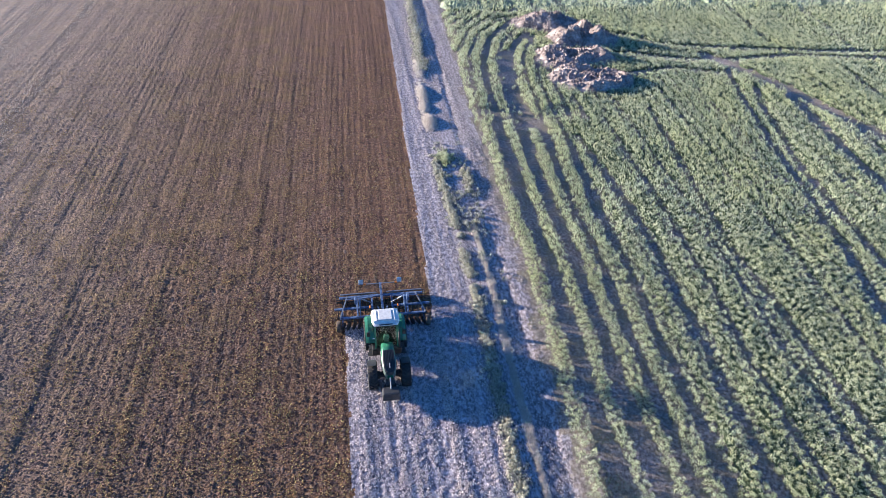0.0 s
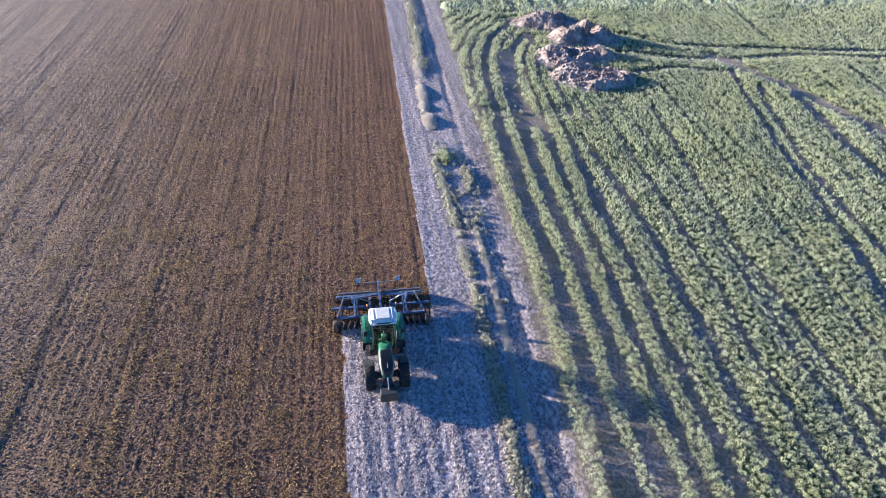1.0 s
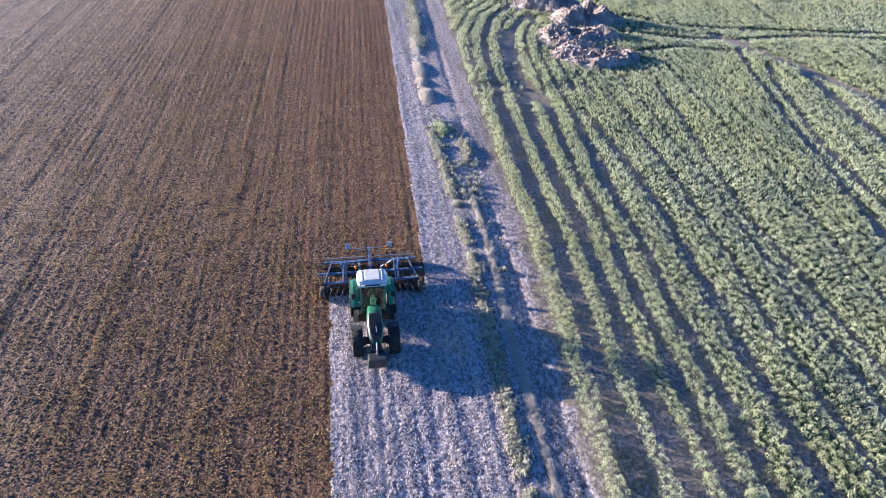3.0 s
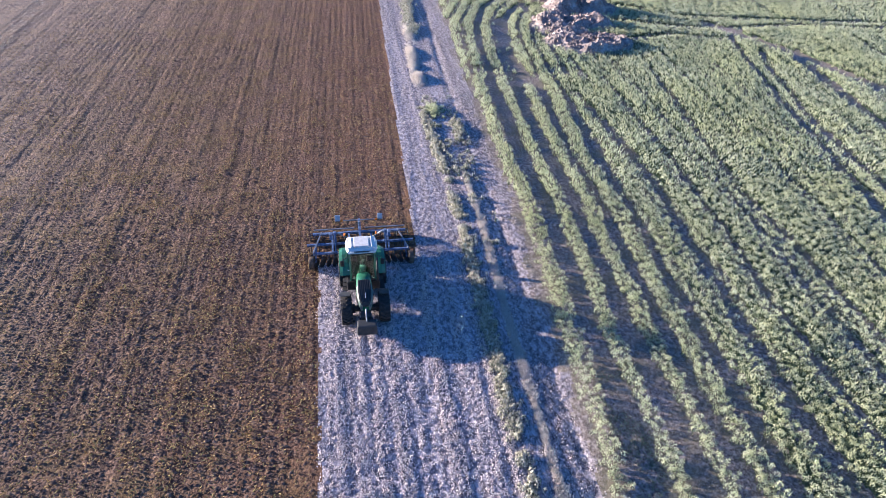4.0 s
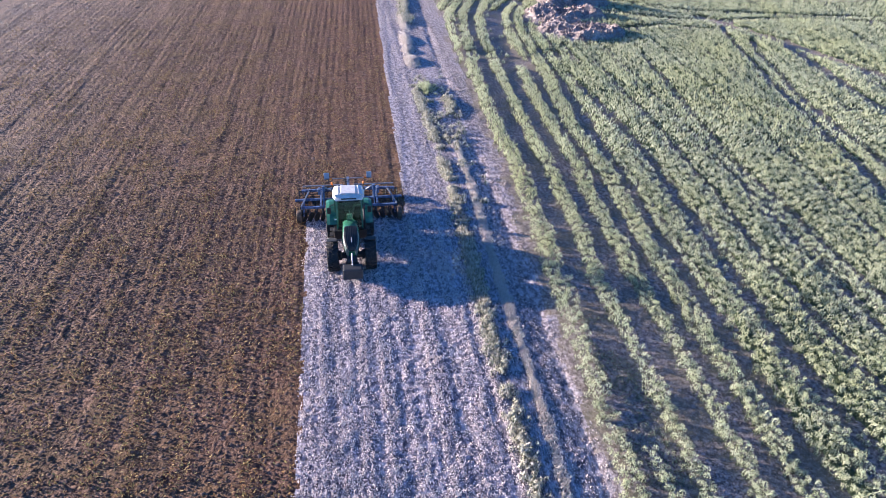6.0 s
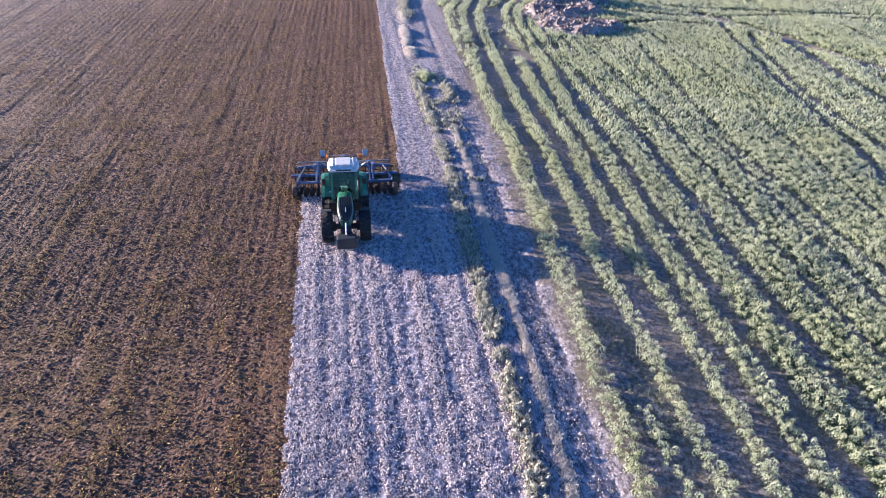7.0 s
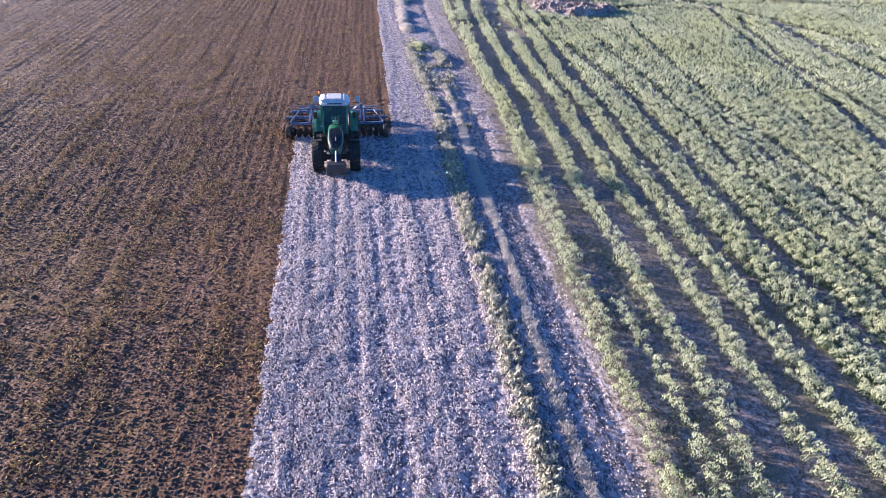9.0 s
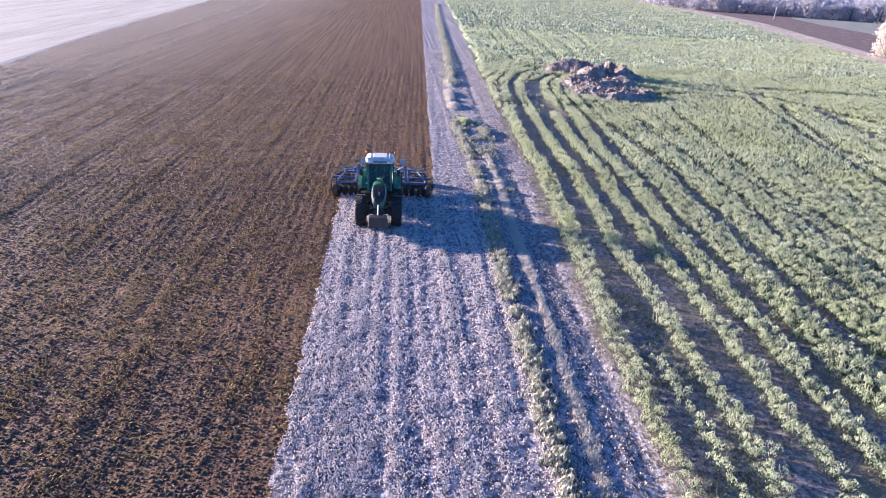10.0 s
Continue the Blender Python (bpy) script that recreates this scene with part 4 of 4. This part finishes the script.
                         (side * 1.0, -ca * ro, 0.95 + sa * ro), (side * 1.16, -ca * (ro - 0.06), 0.95 + sa * (ro - 0.06)), (side * 1.16, -ca * (ri - 0.06), 0.95 + sa * (ri - 0.06)), (side * 1.0, -ca * ri, 0.95 + sa * ri)])
        loft(bm, secs)
        g = part("rear_fender", bm, P_GREEN, t, "curved green rear mudguard")
        bm = bmesh.new()
        bx(bm, (side * 0.7, -0.9, 1.55), (0.13, 0.05, 0.09), 0.015, (35, 0, 0))
        part("position_light", bm, P_LAMP, g)
        bm = bmesh.new()
        secs = []
        for a in np.linspace(40, 88, 6):
            ca, sa = math.cos(radians(a)), math.sin(radians(a))
            secs.append([(side * 0.7, fy + ca * 0.83, 0.74 + sa * 0.83), (side * 0.7, fy + ca * 0.86, 0.74 + sa * 0.86),
                         (side * 1.17, fy + ca * 0.86, 0.74 + sa * 0.86), (side * 1.17, fy + ca * 0.83, 0.74 + sa * 0.83)])
        loft(bm, secs)
        part("front_fender", bm, P_DARK, t, "dark plastic front mudguard")

    # cab: floor, pillars, glass, roof
    bm = bmesh.new()
    bx(bm, (0, -0.55, 1.28), (1.2, 1.5, 0.14), 0.03)
    bx(bm, (0, 0.1, 1.5), (1.2, 0.3, 0.5), 0.03)
    part("cab_floor", bm, P_BLACK, t)
    corners_low = {(-1, -1): (-0.62, -1.42, 1.3), (1, -1): (0.62, -1.42, 1.3), (-1, 0): (-0.72, -0.62, 1.34), (1, 0): (0.72, -0.62, 1.34), (-1, 1): (-0.66, 0.22, 1.6), (1, 1): (0.66, 0.22, 1.6)}
    corners_top = {(-1, -1): (-0.62, -0.98, 2.72), (1, -1): (0.62, -0.98, 2.72), (-1, 0): (-0.7, -0.5, 2.74), (1, 0): (0.7, -0.5, 2.74), (-1, 1): (-0.62, 0.06, 2.72), (1, 1): (0.62, 0.06, 2.72)}
    for k in corners_low:
        bm = bmesh.new()
        bar(bm, corners_low[k], corners_top[k], 0.085, 0.085, 0.012)
        part("cab_pillar", bm, P_BLACK if k[1] == 1 else P_GREEN, t)
    def pane(name, ids, label=""):
        bm = bmesh.new()
        lo = [Vector(corners_low[i]) for i in ids]
        hi = [Vector(corners_top[i]) for i in ids]
        nrm = (lo[1] - lo[0]).cross(hi[0] - lo[0]).normalized() * 0.01
        q = [lo[0], lo[1], hi[1], hi[0]]
        loft(bm, [[p + nrm for p in q], [p - nrm for p in q]])
        ob = part(name, bm, P_GLASS, t, label)
        ob.visible_shadow = False
        return ob
    pane("windshield", [(-1, -1), (1, -1)], "tall tinted cab windshield")
    pane("rear_window", [(-1, 1), (1, 1)])
    for side in (-1, 1):
        pane("cab_door", [(side, -1), (side, 0)], "glass cab door")
        pane("side_window", [(side, 0), (side, 1)])
    bm = bmesh.new()
    bar(bm, (-0.62, -1.44, 1.34), (0.62, -1.44, 1.34), 0.07, 0.07)
    part("windshield_sill", bm, P_BLACK, t)
    bm = bmesh.new()
    bar(bm, (-0.62, -0.99, 2.7), (0.62, -0.99, 2.7), 0.07, 0.07)
    part("windshield_header", bm, P_BLACK, t)
    bm = bmesh.new()
    rod(bm, (-0.02, -1.44, 1.5), (0.2, -1.24, 2.15), 0.012, 6)
    part("wiper", bm, P_BLACK, t)
    bm = bmesh.new()
    loft(bm, [[(-0.66, -1.04, 2.74), (-0.7, -1.0, 2.79), (-0.62, -0.95, 2.88), (0.62, -0.95, 2.88), (0.7, -1.0, 2.79), (0.66, -1.04, 2.74)],
              [(-0.74, -0.8, 2.74), (-0.78, -0.8, 2.82), (-0.68, -0.78, 2.97), (0.68, -0.78, 2.97), (0.78, -0.8, 2.82), (0.74, -0.8, 2.74)],
              [(-0.76, -0.2, 2.74), (-0.8, -0.2, 2.82), (-0.7, -0.2, 3.0), (0.7, -0.2, 3.0), (0.8, -0.2, 2.82), (0.76, -0.2, 2.74)],
              [(-0.68, 0.14, 2.74), (-0.72, 0.14, 2.8), (-0.6, 0.08, 2.92), (0.6, 0.08, 2.92), (0.72, 0.14, 2.8), (0.68, 0.14, 2.74)]])
    roof = part("cab_roof", bm, P_WHITE, t, "white plastic cab roof")
    bm = bmesh.new()
    bx(bm, (0, -0.42, 3.0), (0.76, 0.8, 0.07), 0.03)
    part("roof_hatch", bm, P_WHITE, roof, "raised white roof panel")
    for side in (-1, 1):
        bm = bmesh.new()
        bx(bm, (side * 0.59, -0.43, 2.96), (0.24, 0.86, 0.08), 0.03, (0, side * 14, 0))
        part("roof_side_panel", bm, P_WHITE, roof)
        bm = bmesh.new()
        bx(bm, (side * 0.47, -1.03, 2.82), (0.2, 0.06, 0.08), 0.02)
        part("work_light", bm, P_LAMP, roof)
        bm = bmesh.new()
        rod(bm, (side * 0.8, 0.3, 2.6), (side * 0.8, 0.3, 2.9), 0.018, 8)
        rod(bm, (side * 0.64, 0.1, 2.6), (side * 0.8, 0.3, 2.62), 0.018, 8)
        b = part("beacon_bracket", bm, P_DARK, t)
        bm = bmesh.new()
        rod(bm, (side * 0.8, 0.3, 2.9), (side * 0.8, 0.3, 3.02), 0.055, 14, 0.045)
        part("beacon", bm, P_AMBER, b, "orange warning beacon", True)
        bm = bmesh.new()
        rod(bm, (side * 0.62, -1.0, 2.6), (side * 0.98, -1.16, 2.5), 0.018, 8)
        bx(bm, (side * 1.0, -1.18, 2.28), (0.2, 0.07, 0.36), 0.025)
        part("mirror", bm, P_BLACK, t, "black side mirror on an arm")
        bm = bmesh.new()
        for k in range(3):
            bx(bm, (side * (0.86 + 0.04 * k), -1.18, 1.15 - 0.3 * k), (0.3, 0.3, 0.04), 0.01)
        bar(bm, (side * 0.98, -1.05, 0.5), (side * 0.84, -1.05, 1.25), 0.04, 0.04)
        part("steps", bm, P_DARK, t)
        bm = bmesh.new()
        bx(bm, (side * 0.62, -1.0, 0.95), (0.44, 0.9, 0.55), 0.06)
        part("tank", bm, P_BLACK, t)
    bm = bmesh.new()
    bx(bm, (0, -1.02, 2.83), (1.05, 0.05, 0.05), 0.015)
    part("roof_visor", bm, P_DARK, roof)
    # inside the cab
    bm = bmesh.new()
    bx(bm, (0, -0.15, 1.72), (0.5, 0.5, 0.14), 0.05)
    bx(bm, (0, 0.08, 2.1), (0.48, 0.13, 0.68), 0.05, (-8, 0, 0))
    bx(bm, (0, -0.12, 1.5), (0.3, 0.3, 0.36), 0.03)
    part("driver_seat", bm, P_SEAT, t, "empty grey driver seat")
    bm = bmesh.new()
    bx(bm, (0, -1.0, 1.62), (0.3, 0.2, 0.6), 0.05)
    rod(bm, (0, -0.95, 1.85), (0, -0.8, 2.02), 0.03)
    col = part("steering_column", bm, P_SILVER, t)
    bm = bmesh.new()
    n = 20
    mt = Matrix.Translation((0, -0.78, 2.04)) @ Matrix.Rotation(radians(35), 4, "X")
    loft_secs = []
    for k in range(n + 1):
        a = 2 * math.pi * k / n
        loft_secs.append([mt @ Vector(((0.2 + 0.018 * math.cos(b)) * math.cos(a), (0.2 + 0.018 * math.cos(b)) * math.sin(a), 0.018 * math.sin(b))) for b in np.linspace(0, 2 * math.pi, 6, endpoint=False)])
    loft(bm, loft_secs, False)
    part("steering_wheel", bm, P_BLACK, col, "", True)
    # rear linkage
    bm = bmesh.new()
    for side in (-1, 1):
        bar(bm, (side * 0.42, 0.3, 0.72), (side * 0.45, 1.1, 0.62), 0.07, 0.1)
        rod(bm, (side * 0.42, 0.35, 1.3), (side * 0.43, 0.8, 0.68), 0.03)
    rod(bm, (0, 0.35, 1.15), (0, 1.1, 1.15), 0.035)
    part("rear_linkage", bm, P_DARK, t)
    return t


tractor(2.33, 26.75)


# ---- cultivator behind it, forward is -y, origin on the ground at the gauge wheels ----
def cultivator(x, y):
    c = empty("cultivator", x, y, 0.0, label="blue six metre cultivator with gauge wheels lowered into soil", category="cultivator")
    def beam(name, p, q, w, h, mat=P_BLUE, label="", par=None):
        bm = bmesh.new()
        bar(bm, p, q, w, h)
        return part(name, bm, mat, par or c, label)
    for side in (-1, 1):
        wheel(c, "gauge_wheel", side * 2.72, 0, 0.37, 0.28, False, P_MUD)
        beam("wheel_arm", (side * 2.5, 0.0, 0.4), (side * 2.45, 0.75, 0.82), 0.08, 0.1, P_BLUE)
        bm = bmesh.new()
        rod(bm, (side * 2.5, 0, 0.37), (side * 2.85, 0, 0.37), 0.035)
        part("wheel_axle", bm, P_DARK, c)
        beam("front_beam", (side * 0.55, 0.35, 0.72), (side * 2.62, 0.35, 0.72), 0.12, 0.12)
        beam("middle_beam", (side * 0.55, 1.05, 0.78), (side * 2.95, 1.05, 0.78), 0.12, 0.12)
        beam("rear_beam", (side * 0.55, 1.95, 0.82), (side * 2.62, 1.95, 0.82), 0.12, 0.12)
        beam("side_member", (side * 0.62, 0.3, 0.75), (side * 0.62, 2.0, 0.82), 0.1, 0.14)
        beam("side_member", (side * 1.55, 0.3, 0.75), (side * 1.55, 2.0, 0.82), 0.1, 0.12)
        beam("diagonal_strut", (side * 2.6, 0.3, 0.82), (side * 2.15, 1.95, 0.92), 0.07, 0.08, P_STEEL, "pale worn steel strut")
        beam("tool_post", (side * 1.38, 1.0, 0.78), (side * 1.38, 1.05, 1.62), 0.14, 0.16, P_BLUE, "upright blue folding post")
        beam("post_brace", (side * 1.38, 0.38, 0.8), (side * 1.38, 1.0, 1.5), 0.07, 0.08)
        bm = bmesh.new()
        rod(bm, (side * 1.38, 1.15, 1.55), (side * 0.95, 1.15, 1.25), 0.045, 12)
        rod(bm, (side * 0.95, 1.15, 1.25), (side * 0.55, 1.15, 1.0), 0.025, 10)
        part("hydraulic_cylinder", bm, P_STEEL, c, "bright hydraulic cylinder", True)
        beam("upper_bar", (side * 0.55, 1.5, 1.2), (side * 2.2, 1.5, 1.12), 0.07, 0.07)
        bm = bmesh.new()
        bx(bm, (side * 1.62, 1.35, 1.12), (0.16, 0.3, 0.34), 0.03)
        part("valve_block", bm, P_BLUE, c)
        # spring tines in three ranks
        for rank, (yy, zz) in enumerate(((0.35, 0.7), (1.05, 0.75), (1.95, 0.78))):
            for k in range(6):
                xx = side * (0.5 + 0.42 * k + 0.14 * rank)
                if xx * side > 2.85:
                    continue
                bm = bmesh.new()
                pts = [(xx, yy, zz), (xx, yy + 0.2, zz - 0.05), (xx, yy + 0.27, zz - 0.28), (xx, yy + 0.12, zz - 0.55), (xx, yy - 0.05, 0.02)]
                for p, q in zip(pts, pts[1:]):
                    bar(bm, p, q, 0.05, 0.035, 0.0)
                bx(bm, (xx, yy - 0.06, 0.06), (0.12, 0.05, 0.16), 0.0, (-25, 0, 0))
                part("tine", bm, P_DARK, c)
        # bar roller behind
        bm = bmesh.new()
        r0, yy = 0.24, 2.42
        for k in range(9):
            a = 2 * math.pi * k / 9
            rod(bm, (side * 0.15, yy + r0 * math.cos(a), 0.24 + r0 * math.sin(a)), (side * 2.85, yy + r0 * math.cos(a + 0.5), 0.24 + r0 * math.sin(a + 0.5)), 0.018, 6)
        for k in range(5):
            rod(bm, (side * (0.2 + 0.65 * k), yy, 0.24), (side * (0.22 + 0.65 * k), yy, 0.24), 0.22, 16)
        part("roller", bm, P_DARK, c, "dark bar roller pressing the soil")
        for xx in (0.7, 2.6):
            beam("roller_arm", (side * xx, 1.95, 0.85), (side * xx, 2.42, 0.3), 0.06, 0.08)
        bm = bmesh.new()
        rod(bm, (side * 2.95, 0.5, 0.36), (side * 2.99, 0.5, 0.36), 0.26, 20)
        part("side_disc", bm, P_MUD, c, "earthy side disc")
        # rear marker boards
        bm = bmesh.new()
        bx(bm, (side * 1.22, 2.86, 1.2), (0.3, 0.03, 0.42), 0.012)
        part("marker_board", bm, P_BOARD, c, "pale rear marker board")
        bm = bmesh.new()
        bx(bm, (side * 1.0, 2.83, 1.02), (0.16, 0.05, 0.1), 0.02)
        part("tail_light", bm, P_AMBER, c, "orange tail light")
        beam("top_rail", (side * 0.3, 1.95, 1.12), (side * 2.55, 1.95, 1.12), 0.06, 0.06, P_STEEL, "pale worn rail")
        for k in range(6):
            bm = bmesh.new()
            rod(bm, (side * (0.75 + 0.34 * k), 0.1, 0.27), (side * (0.78 + 0.34 * k), 0.12, 0.27), 0.27, 20)
            rod(bm, (side * (0.76 + 0.34 * k), 0.11, 0.27), (side * (0.82 + 0.34 * k), 0.35, 0.7), 0.03, 6)
            part("disc", bm, P_DARK, c)
    beam("light_bar", (-1.3, 2.84, 1.02), (1.3, 2.84, 1.02), 0.05, 0.05, P_STEEL)
    beam("centre_boom", (0, 0.4, 0.9), (0, 2.84, 1.05), 0.14, 0.16)
    beam("boom_post", (0, 2.2, 0.9), (0, 2.3, 1.3), 0.09, 0.1, P_STEEL)
    beam("cross_beam", (-0.75, 0.35, 0.72), (0.75, 0.35, 0.72), 0.16, 0.16)
    beam("cross_beam", (-0.75, 1.95, 0.82), (0.75, 1.95, 0.82), 0.14, 0.14)
    bm = bmesh.new()
    for side in (-1, 1):
        bar(bm, (side * 0.45, -0.15, 0.6), (side * 0.2, 0.1, 1.3), 0.08, 0.1)
        bar(bm, (side * 0.2, 0.1, 1.3), (side * 0.3, 1.0, 0.85), 0.06, 0.08)
    bar(bm, (-0.25, 0.1, 1.28), (0.25, 0.1, 1.28), 0.08, 0.1)
    bar(bm, (-0.55, -0.12, 0.6), (0.55, -0.12, 0.6), 0.1, 0.1)
    part("hitch", bm, P_BLUE, c, "blue three point hitch tower")
    for k, xx in enumerate((-0.16, 0.1, 0.2)):
        bm = bmesh.new()
        pts = [(xx, -0.75, 1.25), (xx * 1.4, -0.4, 0.95), (xx * 1.2, 0.0, 1.1), (xx, 0.4, 1.0)]
        for p, q in zip(pts, pts[1:]):
            rod(bm, p, q, 0.015, 6)
        part("hose", bm, P_BLACK, c)
    return c


cultivator(2.36, 27.98)


# ---- grass tussocks and bushes along the track ----
def leafy_thing(name, x, y, z, heads, spread, height, radius, leaves, mat, label, category, group=""):
    n = heads
    lx, ly = rng.normal(0, spread[0], n), rng.normal(0, spread[1], n)
    h = height * np.exp(-(lx / (2.2 * spread[0])) ** 2 - (ly / (2.2 * spread[1])) ** 2) * rng.uniform(0.6, 1.15, n)
    ob = plants(name, lx, ly, np.zeros(n), h, np.full(n, radius), leaves, [mat, M_STALK_SHADE])
    ob.location = (x, y, z)
    return tagged(ob, label, category, group)


def tussock(x, y, sx, sy, height, heads):
    lx, ly = rng.normal(0, sx, heads), rng.normal(0, sy, heads)
    h = height * np.exp(-(lx / (2 * sx)) ** 2 - (ly / (2 * sy)) ** 2)
    ob = tufts("grass_tussock", lx, ly, np.zeros(heads), 10, h, 0.075, 0.5, M_GRASS, 0.09)
    ob.location = (x, y, 0)
    return tagged(ob, "pale frosted dry grass tussock beside the track", "grass tussock", "tussocks along the track")


tussock(8.75, 52.8, 0.3, 0.7, 0.42, 300)
tussock(8.6, 55.6, 0.22, 0.6, 0.34, 200)
tussock(8.8, 58.6, 0.27, 1.2, 0.4, 320)
tussock(9.2, 64.4, 0.3, 1.6, 0.3, 260)
leafy_thing("weed_bush", 9.2, 46.4, 0, 110, (0.34, 0.6), 0.4, 0.15, 16, M_LEAF, "green leafy weed bush beside the track", "bush", "bushes along the track")
leafy_thing("weed_bush", 10.6, 43.0, 0, 110, (0.3, 1.2), 0.34, 0.13, 16, M_WEED, "pale olive weed bush beside the track", "bush", "bushes along the track")
leafy_thing("weed_bush", 10.0, 72.0, 0, 90, (0.3, 1.6), 0.35, 0.16, 12, M_WEED, "low olive weed bush between the ruts", "bush", "bushes along the track")

# ---- far trees, pole and frosted tree ----
M_BARK = surface("bark", [(0.3, (0.07, 0.055, 0.05)), (0.7, (0.16, 0.13, 0.12))], 3.0, 20.0, 0.5, 0.95)
# Bluish, pale, low in contrast: distance haze put into the twig colour.
M_HAZED_TWIGS = surface("hazed_winter_twigs", [(0.3, (0.5, 0.49, 0.56)), (0.7, (0.62, 0.61, 0.67))], 0.05, rough=0.95,
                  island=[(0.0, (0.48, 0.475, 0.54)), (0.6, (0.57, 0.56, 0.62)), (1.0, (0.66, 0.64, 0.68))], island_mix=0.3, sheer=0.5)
M_FROSTTWIGS = surface("frosted_twigs", [(0.3, (0.6, 0.53, 0.48)), (0.7, (0.82, 0.77, 0.72))], 0.5, rough=0.95,
                       island=[(0.0, (0.5, 0.42, 0.36)), (1.0, (0.86, 0.83, 0.8))], island_mix=0.5, sheer=0.25)


def tree(name, x, y, height, spread, mat, label, seed, clumps=260):
    """A tapered trunk with limbs and an uneven crown of many small twig clumps."""
    r = np.random.default_rng(seed)
    t = empty(name, x, y, 0, label=label, category="tree")
    bm = bmesh.new()
    rod(bm, (0, 0, 0), (0, 0, height * 0.45), height * 0.03, 8, height * 0.018)
    rod(bm, (0, 0, height * 0.45), (0.1, 0, height * 0.85), height * 0.018, 6, height * 0.006)
    tips = []
    for k in range(9):
        a, h0 = r.uniform(0, 6.28), height * r.uniform(0.22, 0.6)
        tip = (math.cos(a) * spread * r.uniform(0.45, 0.9), math.sin(a) * spread * r.uniform(0.45, 0.9), h0 + height * r.uniform(0.12, 0.32))
        rod(bm, (0, 0, h0), tip, height * 0.012, 5, height * 0.004)
        tips.append(tip)
    tips += [(0, 0, height * 0.85), (0.1, 0, height * 0.7)]
    part("trunk", bm, M_BARK, t)
    c = np.array(tips)[r.integers(0, len(tips), clumps)] + r.normal(0, 1, (clumps, 3)) * np.array([spread * 0.26, spread * 0.26, height * 0.1])
    c[: clumps // 3, 2] *= r.uniform(0.05, 0.6, clumps // 3)
    c[:, 2] = np.clip(c[:, 2], height * 0.03, height)
    m = clumps * 5
    base = np.repeat(c, 5, 0) + r.normal(0, 0.15, (m, 3))
    v, f = blades(base, r.uniform(0, 6.28, m), r.normal(0.5, 0.6, m), r.uniform(0.06, 0.13, m) * height, r.uniform(0.03, 0.06, m) * height)
    crown = mesh_object("crown", v, f, [mat])
    crown.parent = t
    return t


tree("frosted_tree", 100.5, 110.5, 7.5, 2.6, M_FROSTTWIGS, "white frosted small tree on the field verge", 5, 420)
models = [tree("bare_tree", 199 + 3 * k, 236 + 26 * k, 7 + 1.2 * k, 4.0 + 0.3 * k, M_HAZED_TWIGS, "bare hazy winter tree at the edge of the woods", 10 + k, 230) for k in range(4)]
for m in models:
    m["group"] = "trees at the edge of the woods"
tr = random.Random(3)
for k in range(60):
    yy = 190 + 6.5 * k + tr.uniform(-3, 3)
    s = tr.uniform(0.5, 1.15)
    xx = 196 + 0.08 * (yy - 200) + tr.uniform(-4, 10)
    copy_thing(models[k % 4], pose(xx, yy, 0, 0, 0, tr.uniform(0, 360)) @ Matrix.Diagonal((s, s, s, 1)))
for k in range(16):
    xx = 130 + 4.4 * k + tr.uniform(-2, 2)
    s = tr.uniform(0.5, 1.0)
    copy_thing(models[k % 4], pose(xx, 262 - 0.42 * (xx - 138) + tr.uniform(0, 8), 0, 0, 0, tr.uniform(0, 360)) @ Matrix.Diagonal((s, s, s, 1)))
# the wood behind, too far to tell its trees apart
wr = np.random.default_rng(9)
n = 16000
wy = wr.uniform(150, 900, n)
wx = 214 + 0.1 * (wy - 200) + wr.exponential(60, n)
wz = wr.uniform(0.0, 1, n) * (0.05 * np.clip(wx - 214, 0, 300) + 7 + 7 * vnoise(wx, wy, 0.06, 71) + 5 * vnoise(wx, wy, 0.2, 72))
near = np.arange(n) < 2600
wx[near], wy[near] = wr.uniform(118, 225, 2600), 268 + wr.exponential(45, 2600)
wy[near] -= 0.36 * (wx[near] - 138)
wz[near] = wr.random(2600) * (4 + 5 * vnoise(wx[near], wy[near], 0.1, 74) + 0.05 * (wy[near] - 240))
v, f = blades(np.stack([wx, wy, wz], 1), wr.uniform(0, 6.28, n), wr.normal(0.6, 0.5, n), wr.uniform(2, 4.5, n), wr.uniform(1.2, 2.8, n))
tagged(mesh_object("far_woods", v, f, [M_HAZED_TWIGS]), "hazy grey bare woods on the horizon", "woods", kind="stuff")


def power_pole(x, y, height):
    t = empty("power_pole", x, y, 0, label="slim pale power pole with a crossbar behind the field", category="power pole")
    bm = bmesh.new()
    rod(bm, (0, 0, 0), (0, 0, height), 0.14, 10, 0.09)
    part("pole", bm, P_SILVER, t, "", True)
    bm = bmesh.new()
    bar(bm, (-1.5, 0, height - 0.4), (1.5, 0, height - 0.4), 0.22, 0.26)
    part("crossbar", bm, P_SILVER, t)
    for xx in (-1.4, 0, 1.4):
        bm = bmesh.new()
        rod(bm, (xx, 0, height - 0.35), (xx, 0, height + 0.1), 0.07, 8)
        part("insulator", bm, P_DARK, t)
    return t


power_pole(147.6, 226, 5.4)
